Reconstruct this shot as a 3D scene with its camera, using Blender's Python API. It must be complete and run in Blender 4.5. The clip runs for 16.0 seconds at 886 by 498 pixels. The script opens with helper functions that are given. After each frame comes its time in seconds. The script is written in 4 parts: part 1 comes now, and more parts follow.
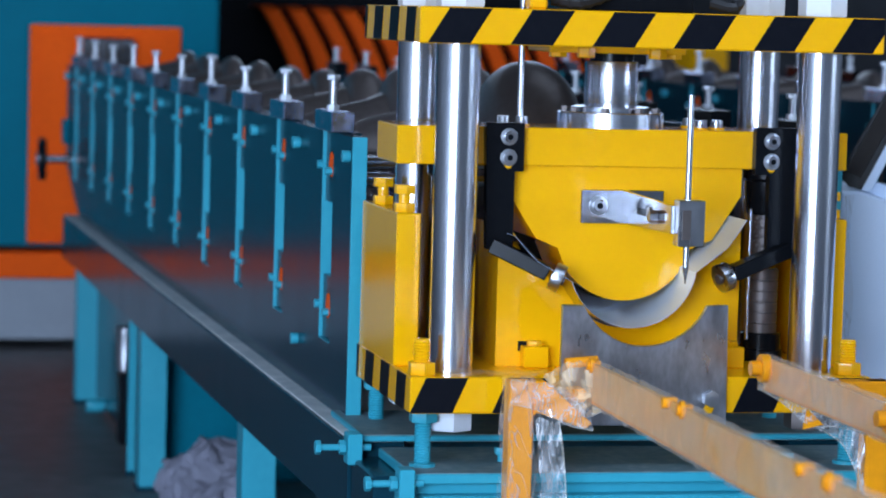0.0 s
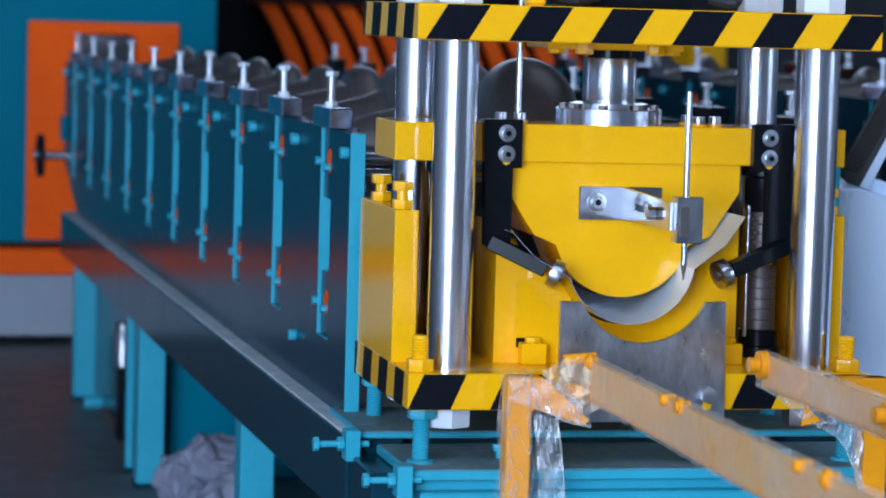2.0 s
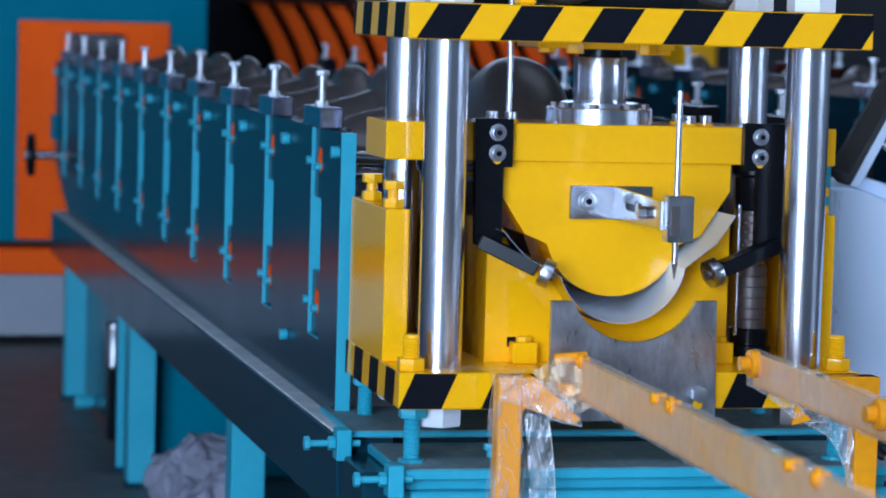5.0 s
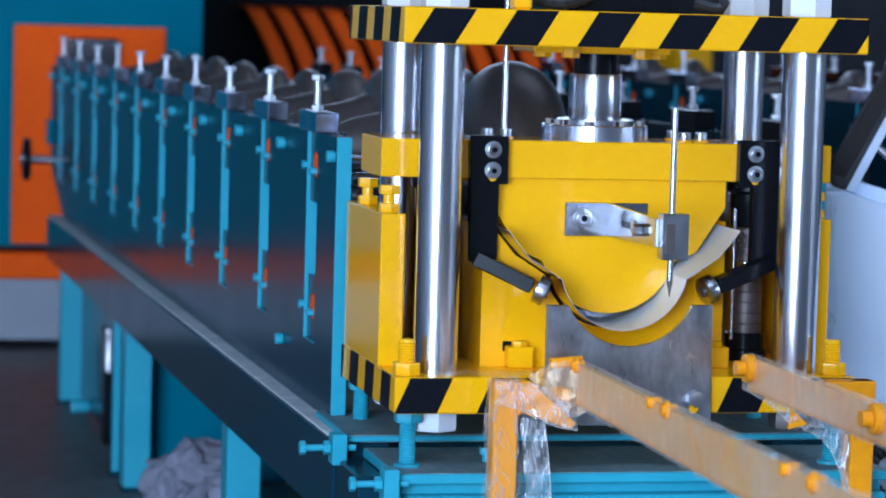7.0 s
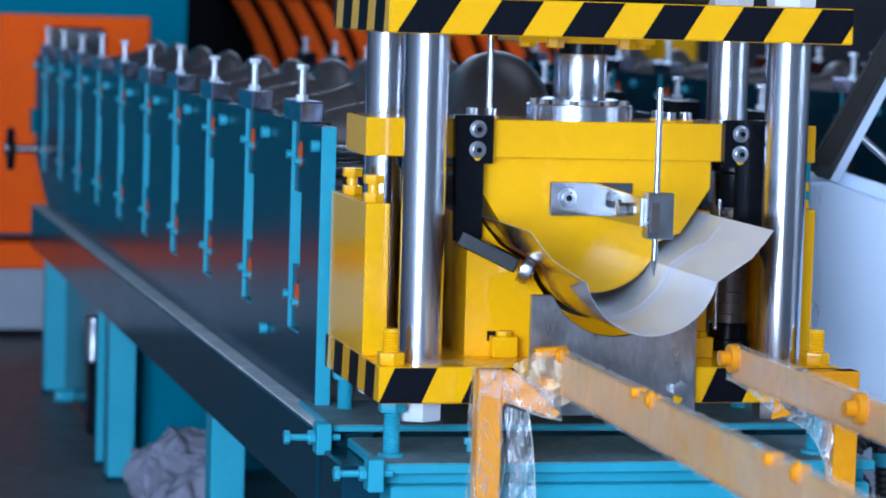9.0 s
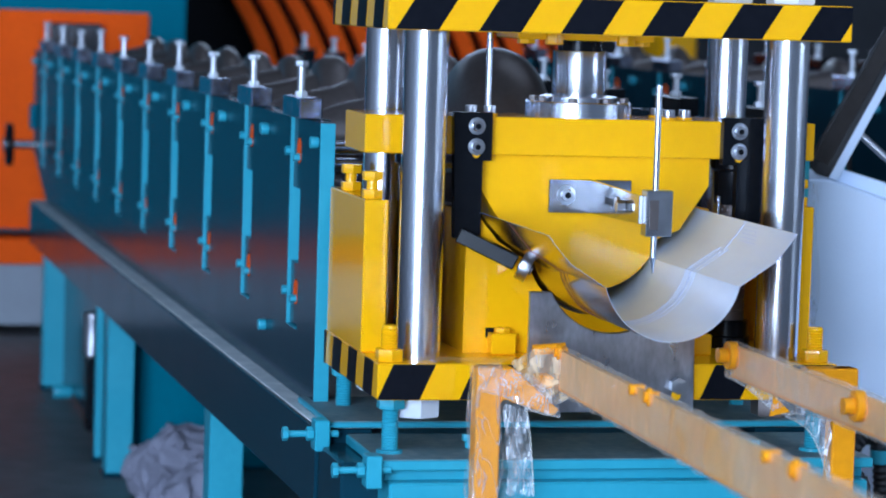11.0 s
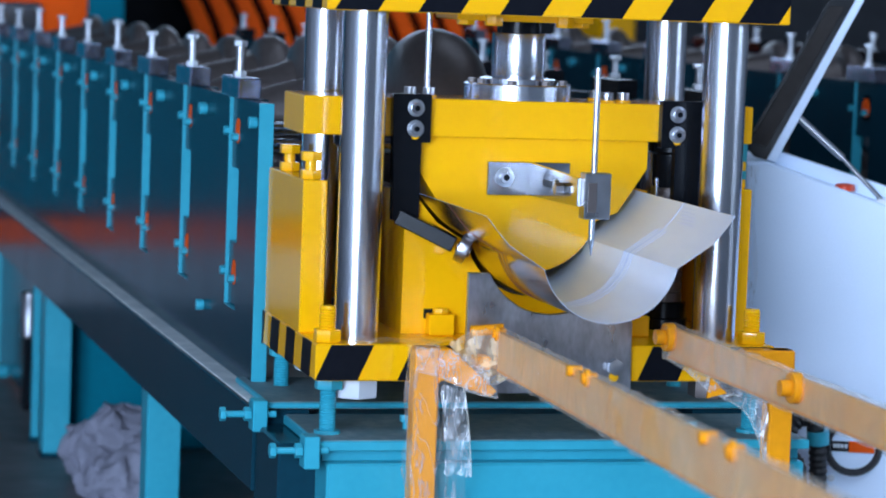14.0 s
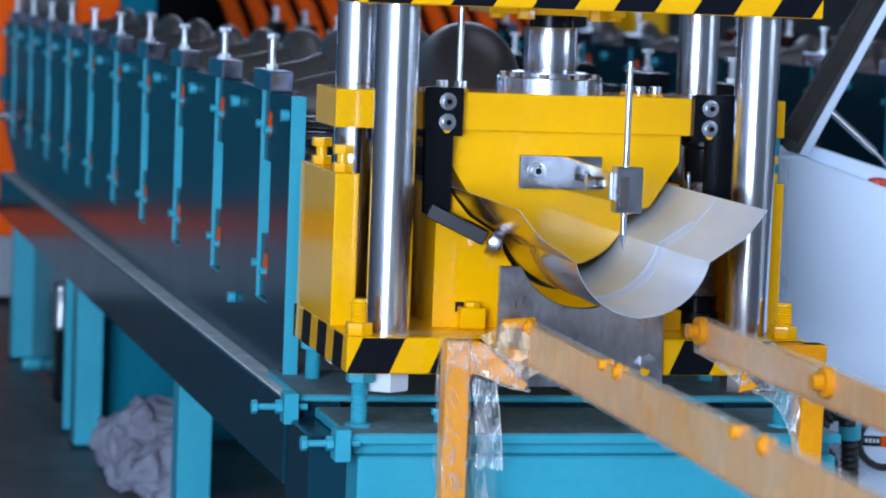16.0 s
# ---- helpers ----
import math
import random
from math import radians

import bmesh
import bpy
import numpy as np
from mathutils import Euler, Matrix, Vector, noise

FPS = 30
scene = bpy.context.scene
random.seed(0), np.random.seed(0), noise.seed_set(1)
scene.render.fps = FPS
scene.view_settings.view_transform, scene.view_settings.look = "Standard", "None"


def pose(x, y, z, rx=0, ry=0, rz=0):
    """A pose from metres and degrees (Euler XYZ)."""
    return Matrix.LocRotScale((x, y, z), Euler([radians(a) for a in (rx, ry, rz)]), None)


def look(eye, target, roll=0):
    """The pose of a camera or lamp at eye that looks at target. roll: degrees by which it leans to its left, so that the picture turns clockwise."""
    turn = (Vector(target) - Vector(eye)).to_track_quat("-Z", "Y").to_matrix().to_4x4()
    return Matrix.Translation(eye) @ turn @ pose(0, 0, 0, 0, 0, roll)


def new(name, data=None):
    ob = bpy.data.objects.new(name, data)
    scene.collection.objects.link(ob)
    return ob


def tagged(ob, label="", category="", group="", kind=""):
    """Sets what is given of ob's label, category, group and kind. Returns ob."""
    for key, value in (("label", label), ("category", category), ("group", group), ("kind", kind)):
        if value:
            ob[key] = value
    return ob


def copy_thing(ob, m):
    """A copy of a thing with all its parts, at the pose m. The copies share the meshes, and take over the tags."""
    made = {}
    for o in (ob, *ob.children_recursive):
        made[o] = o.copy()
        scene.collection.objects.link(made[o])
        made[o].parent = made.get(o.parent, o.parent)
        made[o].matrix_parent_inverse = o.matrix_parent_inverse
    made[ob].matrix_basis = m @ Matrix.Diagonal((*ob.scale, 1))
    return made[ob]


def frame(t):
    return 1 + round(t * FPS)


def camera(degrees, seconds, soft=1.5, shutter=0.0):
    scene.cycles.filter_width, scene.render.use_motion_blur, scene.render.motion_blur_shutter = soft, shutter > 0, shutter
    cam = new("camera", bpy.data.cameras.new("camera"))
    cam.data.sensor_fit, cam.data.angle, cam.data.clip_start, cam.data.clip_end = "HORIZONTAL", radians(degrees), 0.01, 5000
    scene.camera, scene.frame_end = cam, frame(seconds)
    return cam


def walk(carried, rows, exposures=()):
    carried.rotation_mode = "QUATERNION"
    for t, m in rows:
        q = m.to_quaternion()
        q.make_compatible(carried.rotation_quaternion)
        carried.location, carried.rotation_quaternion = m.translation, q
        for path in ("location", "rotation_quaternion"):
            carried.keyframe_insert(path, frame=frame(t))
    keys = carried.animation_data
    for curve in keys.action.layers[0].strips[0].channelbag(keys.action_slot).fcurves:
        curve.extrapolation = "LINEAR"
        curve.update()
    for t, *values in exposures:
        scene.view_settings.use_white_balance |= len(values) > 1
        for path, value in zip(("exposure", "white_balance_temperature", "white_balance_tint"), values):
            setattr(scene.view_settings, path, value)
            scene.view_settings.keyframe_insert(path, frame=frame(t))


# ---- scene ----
# ---------------------------------------------------------------- camera
cam = camera(17.684, 16.0, soft=1.9)
cam.data.dof.use_dof = True
cam.data.dof.focus_distance = 4.72
cam.data.dof.aperture_fstop = 5.6

EYE = (-0.9564, -4.5345, 0.6614)
TURNS = [
    (0, 85.212, -1.615, -12.36), (0.5, 85.177, -1.612, -12.393), (1, 85.16, -1.617, -12.377),
    (1.5, 85.135, -1.59, -12.38), (2, 85.144, -1.631, -12.396), (2.5, 85.106, -1.604, -12.505),
    (3, 85.064, -1.643, -12.534), (3.5, 85.064, -1.649, -12.535), (4, 85.094, -1.628, -12.526),
    (6.5, 85.181, -1.595, -12.673), (7, 85.225, -1.609, -12.671), (7.5, 85.26, -1.613, -12.86),
    (8, 85.316, -1.534, -12.939), (8.5, 85.106, -1.613, -12.959), (10.8, 84.961, -1.798, -12.973),
    (11, 84.961, -1.8, -12.995), (11.1, 84.973, -1.815, -13.164), (11.2, 84.99, -1.847, -13.514),
    (11.3, 85.011, -1.873, -13.784), (11.4, 85.017, -1.888, -13.942), (11.5, 85.007, -1.872, -14.061),
    (12, 85.003, -1.962, -14.385), (12.5, 84.809, -1.913, -14.281), (13, 84.719, -2.037, -14.28),
    (13.5, 84.699, -2.022, -14.278), (14, 84.617, -2.135, -14.208), (14.5, 84.543, -2.169, -13.944),
    (15, 84.488, -2.239, -13.693), (15.5, 84.468, -2.251, -13.589), (16, 84.458, -2.224, -13.558)]
walk(cam, [(t, pose(*EYE, rx, ry, rz)) for t, rx, ry, rz in TURNS],
     [(0, -0.06, 6200, 10), (2, -0.06, 6000, 10), (4, -0.07, 5950, 10), (7, 0.03, 5850, 10), (8.5, 0.12, 5850, 10),
      (11, 0.10, 5950, 10), (12, 0.08, 6000, 10), (15, 0.06, 6250, 10), (16, 0.05, 6350, 10)])

# ---------------------------------------------------------------- light
scene.view_settings.exposure = 0.0
world = bpy.data.worlds.new("sky")
scene.world = world
world.use_nodes = True
wn = world.node_tree.nodes
sky = wn.new("ShaderNodeTexSky")
sky.sky_type = "NISHITA"
sky.sun_disc = False
sky.sun_elevation = radians(50)
sky.sun_rotation = radians(150)
world.node_tree.links.new(sky.outputs[0], wn["Background"].inputs[0])
wn["Background"].inputs[1].default_value = 0.12

FLOOR = -0.69          # the hall's floor; zero is the underside of the press bed


def area(name, where, at, sx, sy, watts, colour):
    d = bpy.data.lights.new(name, "AREA")
    d.shape, d.size, d.size_y, d.energy, d.color = "RECTANGLE", sx, sy, watts, colour
    ob = new(name, d)
    ob.matrix_world = look(where, at)
    return ob


# daylight through the hall's open doorway behind the camera, and added fill lamps
area("doorway_daylight", (-6.05, -10.7, 1.6), (-5.4, 0, 1.2), 5.3, 4.6, 1950, (0.61, 0.76, 1.0))
# two unseen roof lamps, added as fill and for reflections in steel
area("added_roof_fill", (2.6, 2.6, 5.9), (2.5, 2.4, 0), 4.0, 3.0, 45, (0.62, 0.77, 1.0))
area("added_roof_fill", (0.0, -5.5, 5.9), (0.0, -5.5, 0), 8.0, 4.0, 330, (0.62, 0.77, 1.0))
# unseen lamp added on the east to brighten columns and console
area("added_east_fill", (11.8, -6.5, 2.2), (0.5, -0.5, 0.4), 5.0, 2.4, 420, (0.61, 0.76, 1.0))
# unseen high lamp added at the back for sheen on sheet and tops
area("added_back_fill", (0.5, 13.0, 3.6), (0.5, 0, 1.0), 9.0, 1.7, 240, (0.62, 0.77, 1.0))

# ---------------------------------------------------------------- materials


def paint(name, base, rough=0.4, metal=0.0, dark=None, grain=60.0, blotch=5.0, amount=0.25, bump=0.05, coat=0.0,
          stretch=(1, 1, 1), rough_var=0.15, random_tone=0.0, spec=0.4):
    """A surface with grain and blotches at two scales, uneven gloss and a fine relief."""
    m = bpy.data.materials.new(name)
    m.use_nodes = True
    nt = m.node_tree
    n, ln = nt.nodes, nt.links.new
    b = n["Principled BSDF"]
    dark = dark or tuple(c * 0.55 for c in base)
    tc = n.new("ShaderNodeTexCoord")
    mp = n.new("ShaderNodeMapping")
    mp.inputs["Scale"].default_value = stretch
    ln(tc.outputs["Object"], mp.inputs[0])
    big = n.new("ShaderNodeTexNoise")
    big.inputs["Scale"].default_value, big.inputs["Detail"].default_value = blotch, 6
    fine = n.new("ShaderNodeTexNoise")
    fine.inputs["Scale"].default_value, fine.inputs["Detail"].default_value = grain, 4
    ln(mp.outputs[0], big.inputs["Vector"])
    ln(mp.outputs[0], fine.inputs["Vector"])
    mul = n.new("ShaderNodeMath")
    mul.operation = "MULTIPLY"
    ln(big.outputs[0], mul.inputs[0])
    ln(fine.outputs[0], mul.inputs[1])
    ramp = n.new("ShaderNodeMapRange")
    ramp.inputs[1].default_value, ramp.inputs[2].default_value = 0.12, 0.42
    ramp.inputs[3].default_value, ramp.inputs[4].default_value = amount, 0.0
    ln(mul.outputs[0], ramp.inputs[0])
    mix = n.new("ShaderNodeMix")
    mix.data_type = "RGBA"
    mix.inputs[6].default_value, mix.inputs[7].default_value = (*base, 1), (*dark, 1)
    ln(ramp.outputs[0], mix.inputs[0])
    out = mix.outputs[2]
    if random_tone:
        info = n.new("ShaderNodeObjectInfo")
        hsv = n.new("ShaderNodeHueSaturation")
        rr = n.new("ShaderNodeMapRange")
        rr.inputs[3].default_value, rr.inputs[4].default_value = 1 - random_tone, 1 + random_tone
        ln(info.outputs["Random"], rr.inputs[0])
        ln(rr.outputs[0], hsv.inputs["Value"])
        ln(out, hsv.inputs["Color"])
        out = hsv.outputs[0]
    ln(out, b.inputs["Base Color"])
    rg = n.new("ShaderNodeMapRange")
    rg.inputs[3].default_value, rg.inputs[4].default_value = max(0.02, rough - rough_var), min(1, rough + rough_var)
    ln(big.outputs[0], rg.inputs[0])
    ln(rg.outputs[0], b.inputs["Roughness"])
    b.inputs["Metallic"].default_value = metal
    b.inputs["Coat Weight"].default_value = coat
    b.inputs["Specular IOR Level"].default_value = spec
    if bump:
        bp = n.new("ShaderNodeBump")
        bp.inputs["Strength"].default_value, bp.inputs["Distance"].default_value = bump, 0.002
        ln(fine.outputs[0], bp.inputs["Height"])
        ln(bp.outputs[0], b.inputs["Normal"])
    return m


def clear(name, tint, veil, crease, rough=0.12, streak=(30, 30, 6), width=0.035, milky=0.4):
    """Wrinkled clear film: see-through with a thin veil, and bright glossy creases."""
    m = bpy.data.materials.new(name)
    m.use_nodes = True
    n, ln = m.node_tree.nodes, m.node_tree.links.new
    n.remove(n["Principled BSDF"])
    tc = n.new("ShaderNodeTexCoord")
    mp = n.new("ShaderNodeMapping")
    mp.inputs["Scale"].default_value = streak
    mp.inputs["Rotation"].default_value = (0.25, 0.2, 0.3)
    ln(tc.outputs["Object"], mp.inputs[0])
    ns = n.new("ShaderNodeTexNoise")
    ns.inputs["Scale"].default_value, ns.inputs["Detail"].default_value, ns.inputs["Distortion"].default_value = 1.0, 3, 1.2
    ln(mp.outputs[0], ns.inputs["Vector"])
    off = n.new("ShaderNodeMath")
    off.operation = "SUBTRACT"
    off.inputs[1].default_value = 0.5
    ln(ns.outputs[0], off.inputs[0])
    ridge = n.new("ShaderNodeMath")
    ridge.operation = "ABSOLUTE"
    ln(off.outputs[0], ridge.inputs[0])
    fac = n.new("ShaderNodeMapRange")
    fac.inputs[1].default_value, fac.inputs[2].default_value = 0.0, width
    fac.inputs[3].default_value, fac.inputs[4].default_value = crease, veil
    ln(ridge.outputs[0], fac.inputs[0])
    bp = n.new("ShaderNodeBump")
    bp.inputs["Strength"].default_value, bp.inputs["Distance"].default_value = 0.9, 0.006
    ln(ns.outputs[0], bp.inputs["Height"])
    gloss = n.new("ShaderNodeBsdfGlossy")
    gloss.inputs["Color"].default_value = (*tint, 1)
    gloss.inputs["Roughness"].default_value = rough
    ln(bp.outputs[0], gloss.inputs["Normal"])
    milk = n.new("ShaderNodeBsdfDiffuse")
    milk.inputs["Color"].default_value = (*tint, 1)
    body = n.new("ShaderNodeMixShader")
    body.inputs[0].default_value = milky
    ln(gloss.outputs[0], body.inputs[1])
    ln(milk.outputs[0], body.inputs[2])
    bare = n.new("ShaderNodeBsdfTransparent")
    mix = n.new("ShaderNodeMixShader")
    ln(fac.outputs[0], mix.inputs[0])
    ln(bare.outputs[0], mix.inputs[1])
    ln(body.outputs[0], mix.inputs[2])
    ln(mix.outputs[0], n["Material Output"].inputs[0])
    return m


YELLOW = paint("yellow_enamel", (0.97, 0.47, 0.0005), 0.11, dark=(0.80, 0.37, 0.001), amount=0.2, bump=0.01, spec=0.45, rough_var=0.04)
BLACKTAPE = paint("black_stripe", (0.004, 0.005, 0.008), 0.42, dark=(0.014, 0.014, 0.018), amount=0.35, bump=0.03, spec=0.06)
ORANGE = paint("orange_enamel", (0.98, 0.36, 0.003), 0.36, dark=(0.6, 0.2, 0.01), amount=0.3, coat=0.03, spec=0.25)
# one teal paint in two tones: lit, then with shade in its colour
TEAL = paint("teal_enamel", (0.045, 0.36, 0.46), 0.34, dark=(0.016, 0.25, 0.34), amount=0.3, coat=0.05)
TEALSHADE = paint("teal_enamel_shade", (0.007, 0.041, 0.062), 0.18, dark=(0.005, 0.027, 0.042), amount=0.4, bump=0.02, coat=0.0,
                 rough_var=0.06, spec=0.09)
# pale tone holds both the dust and the grazing sheen on the ledge
DUSTSHEEN = paint("pale_dust_and_sheen", (0.86, 0.88, 0.88), 0.6, dark=(0.35, 0.42, 0.44), amount=0.6, blotch=10, grain=30, bump=0.2)
DUST = paint("dusty_teal", (0.24, 0.31, 0.33), 0.6, dark=(0.07, 0.16, 0.19), amount=0.8, blotch=14, bump=0.2)
CHROME = paint("polished_steel", (0.60, 0.615, 0.66), 0.22, 1.0, dark=(0.38, 0.40, 0.45), stretch=(1, 1, 0.03), amount=0.5, grain=220,
               blotch=60, bump=0.06, rough_var=0.08)
STEEL = paint("milled_steel", (0.46, 0.475, 0.51), 0.30, 1.0, dark=(0.36, 0.36, 0.38), amount=0.6, blotch=18, bump=0.06)
BRUSHED = paint("brushed_steel", (0.48, 0.49, 0.52), 0.14, 1.0, dark=(0.3, 0.3, 0.32), amount=0.5, blotch=20, stretch=(1, 0.2, 1), bump=0.03, rough_var=0.04)
PLATE = paint("stained_steel_plate", (0.54, 0.555, 0.60), 0.32, 1.0, dark=(0.25, 0.25, 0.26), amount=0.6, blotch=38, grain=120, bump=0.1, stretch=(1, 1, 0.45))
ZINC = paint("galvanised_sheet", (0.66, 0.79, 0.98), 0.32, 0.3, dark=(0.52, 0.64, 0.84), amount=0.45, blotch=9, grain=25,
             stretch=(1, 0.3, 1), bump=0.03, rough_var=0.1, spec=0.9)
# brown reflections of the die are put into the underside's own colour
UNDERSIDE = paint("sheet_underside_reflection_tint", (0.46, 0.41, 0.40), 0.16, 1.0, dark=(0.26, 0.22, 0.21), amount=0.6, blotch=14, grain=30,
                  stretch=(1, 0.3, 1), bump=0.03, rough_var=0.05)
# red-brown reflection on the sheet's crease, as plain colour
REDREFLECT = paint("red_reflection_on_crease", (0.20, 0.045, 0.03), 0.35, 0.3, amount=0.3)
# blue of the sky reflected in the crease; also colours the scratches
SKYSCRATCH = paint("sky_reflection_and_scratch", (0.60, 0.74, 1.0), 0.4, 0.3, amount=0.2)
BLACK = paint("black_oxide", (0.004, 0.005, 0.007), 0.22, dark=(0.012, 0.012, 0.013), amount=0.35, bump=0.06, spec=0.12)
ROLL = paint("dark_roll_steel", (0.15, 0.125, 0.12), 0.42, 0.6, dark=(0.09, 0.075, 0.065), amount=0.6, bump=0.05)
BOLT = paint("zinc_bolt", (0.50, 0.52, 0.56), 0.34, 0.9, amount=0.35, bump=0.04, random_tone=0.12)
WHITE = paint("white_nylon", (0.72, 0.75, 0.80), 0.4, amount=0.15)
CABINET = paint("pale_grey_powder_coat", (0.72, 0.83, 0.99), 0.45, dark=(0.52, 0.62, 0.80), amount=0.25, grain=300, bump=0.05)
FARORANGE = paint("vermilion_enamel", (0.98, 0.115, 0.005), 0.5, dark=(0.55, 0.06, 0.008), amount=0.35, spec=0.05)
# teal darkened in its colour for weak light far back and under machines
TEALDIM = paint("teal_in_weak_light", (0.004, 0.155, 0.22), 0.42, dark=(0.004, 0.105, 0.155), amount=0.35, spec=0.06)
RED = paint("red_plastic", (0.65, 0.06, 0.02), 0.4, amount=0.2)
FARGREY = paint("grey_enamel", (0.29, 0.32, 0.36), 0.5, amount=0.3)
CONCRETE = paint("concrete_floor", (0.17, 0.17, 0.17), 0.5, dark=(0.06, 0.06, 0.06), amount=0.8, blotch=1.5, grain=12, bump=0.15)
# pale tone picked for what the steel reflects
HALLMAT = paint("pale_wall_for_reflections", (0.55, 0.57, 0.60), 0.7, dark=(0.2, 0.21, 0.24), amount=0.6, blotch=0.8, grain=6)
# near-black colour carries the gloom of the hall's back and roof
WALLMAT = paint("wall_gloom_in_colour", (0.045, 0.05, 0.06), 0.7, dark=(0.02, 0.022, 0.026), amount=0.7, blotch=0.8, grain=6)
BAG = paint("woven_bag", (0.24, 0.24, 0.30), 0.8, dark=(0.16, 0.16, 0.20), amount=0.5, grain=150, bump=0.4)
RUBBER = paint("black_rubber", (0.012, 0.012, 0.014), 0.5, amount=0.3, bump=0.1)
BLUECAP = paint("blue_grey_cap", (0.46, 0.50, 0.62), 0.2, 1.0, dark=(0.10, 0.11, 0.17), amount=0.6, blotch=30)
FILM = clear("clear_wrap", (0.92, 0.93, 0.95), 0.09, 0.60, width=0.024)
CLOUDY = clear("cloudy_wrap", (0.95, 0.90, 0.80), 0.06, 0.27, 0.25, (6, 10, 7), 0.26, 0.7)
TANFILM = clear("film_over_orange", (0.90, 0.66, 0.40), 0.30, 0.55, 0.4, (18, 18, 12), 0.10, 0.85)
DRAPE = clear("draped_film", (0.92, 0.93, 0.95), 0.16, 0.55, 0.3, (45, 45, 7), 0.03, 0.75)

# ---------------------------------------------------------------- shape helpers
ORIGIN = {}


def thing(name, label, category, at=(0, 0, 0), group="", kind=""):
    ob = new(name)
    ob.location = at
    ORIGIN[ob] = Vector(at)
    return tagged(ob, label, category, group, kind)


def finish(me, smooth=True):
    if smooth:
        me.shade_smooth()
        me.set_sharp_from_angle(angle=radians(34))


def mesh_of(name, bm, material):
    bmesh.ops.recalc_face_normals(bm, faces=bm.faces)
    me = bpy.data.meshes.new(name)
    bm.to_mesh(me)
    bm.free()
    me.materials.append(material)
    finish(me)
    return me


def part(name, bm, material, parent, label="", kind=""):
    """One mesh, drawn in world coordinates, hung under a thing or a part."""
    me = bm if isinstance(bm, bpy.types.Mesh) else mesh_of(name, bm, material)
    ob = new(name, me)
    ob.parent = parent
    ob.location = -ORIGIN[parent]
    ORIGIN[ob] = Vector((0, 0, 0))
    return tagged(ob, label, kind=kind)


def solid(name, bm, material, label, category, group="", kind=""):
    ob = new(name, mesh_of(name, bm, material))
    ORIGIN[ob] = Vector((0, 0, 0))
    return tagged(ob, label, category, group, kind)


def box(x0, x1, y0, y1, z0, z1, bev=0.002, bm=None, seg=1):
    bm = bm or bmesh.new()
    m = Matrix.LocRotScale(((x0 + x1) / 2, (y0 + y1) / 2, (z0 + z1) / 2), None, (abs(x1 - x0), abs(y1 - y0), abs(z1 - z0)))
    vs = bmesh.ops.create_cube(bm, size=1, matrix=m)["verts"]
    if bev:
        es = list({e for v in vs for e in v.link_edges})
        bmesh.ops.bevel(bm, geom=es, offset=bev, segments=seg, affect="EDGES", profile=0.6)
    return bm


def rod(p0, p1, r, seg=24, r2=None, bm=None, bev=0.0):
    bm = bm or bmesh.new()
    a, b = Vector(p0), Vector(p1)
    m = Matrix.Translation((a + b) / 2) @ (b - a).to_track_quat("Z", "Y").to_matrix().to_4x4()
    vs = bmesh.ops.create_cone(bm, cap_ends=True, segments=seg, radius1=r, radius2=r if r2 is None else r2,
                               depth=(b - a).length, matrix=m)["verts"]
    if bev:
        es = [e for e in {e for v in vs for e in v.link_edges} if any(len(f.verts) > 4 for f in e.link_faces)]
        bmesh.ops.bevel(bm, geom=es, offset=bev, segments=2, affect="EDGES", profile=0.6)
    return bm


def prism(poly, axis, a, b, bev=0.0, bm=None):
    """A polygon of (u, v) drawn out from a to b along x, y or z."""
    bm = bm or bmesh.new()
    put = {"y": lambda u, v, w: (u, w, v), "x": lambda u, v, w: (w, u, v), "z": lambda u, v, w: (u, v, w)}[axis]
    lo = [bm.verts.new(put(u, v, a)) for u, v in poly]
    hi = [bm.verts.new(put(u, v, b)) for u, v in poly]
    faces = [bm.faces.new(lo), bm.faces.new(hi[::-1])]
    n = len(poly)
    for i in range(n):
        faces.append(bm.faces.new((lo[i], lo[(i + 1) % n], hi[(i + 1) % n], hi[i])))
    bmesh.ops.recalc_face_normals(bm, faces=faces)
    if bev:
        es = [e for e in bm.edges if len(e.link_faces) == 2 and e.calc_face_angle(0) > 0.6 and (e.link_faces[0] in faces)]
        bmesh.ops.bevel(bm, geom=es, offset=bev, segments=1, affect="EDGES")
    return bm


def lathe(profile, origin, axis="z", seg=32, bm=None, caps=True):
    """A profile of (radius, height) turned about an axis through origin."""
    bm = bm or bmesh.new()
    o = Vector(origin)
    rings = []
    for r, h in profile:
        ring = []
        for i in range(seg):
            a = 2 * math.pi * i / seg
            c, s = r * math.cos(a), r * math.sin(a)
            p = {"z": (c, s, h), "x": (h, c, s), "y": (c, h, s)}[axis]
            ring.append(bm.verts.new(o + Vector(p)))
        rings.append(ring)
    for q, w in zip(rings, rings[1:]):
        for i in range(seg):
            bm.faces.new((q[i], q[(i + 1) % seg], w[(i + 1) % seg], w[i]))
    if caps:
        bm.faces.new(rings[0])
        bm.faces.new(rings[-1][::-1])
    return bm


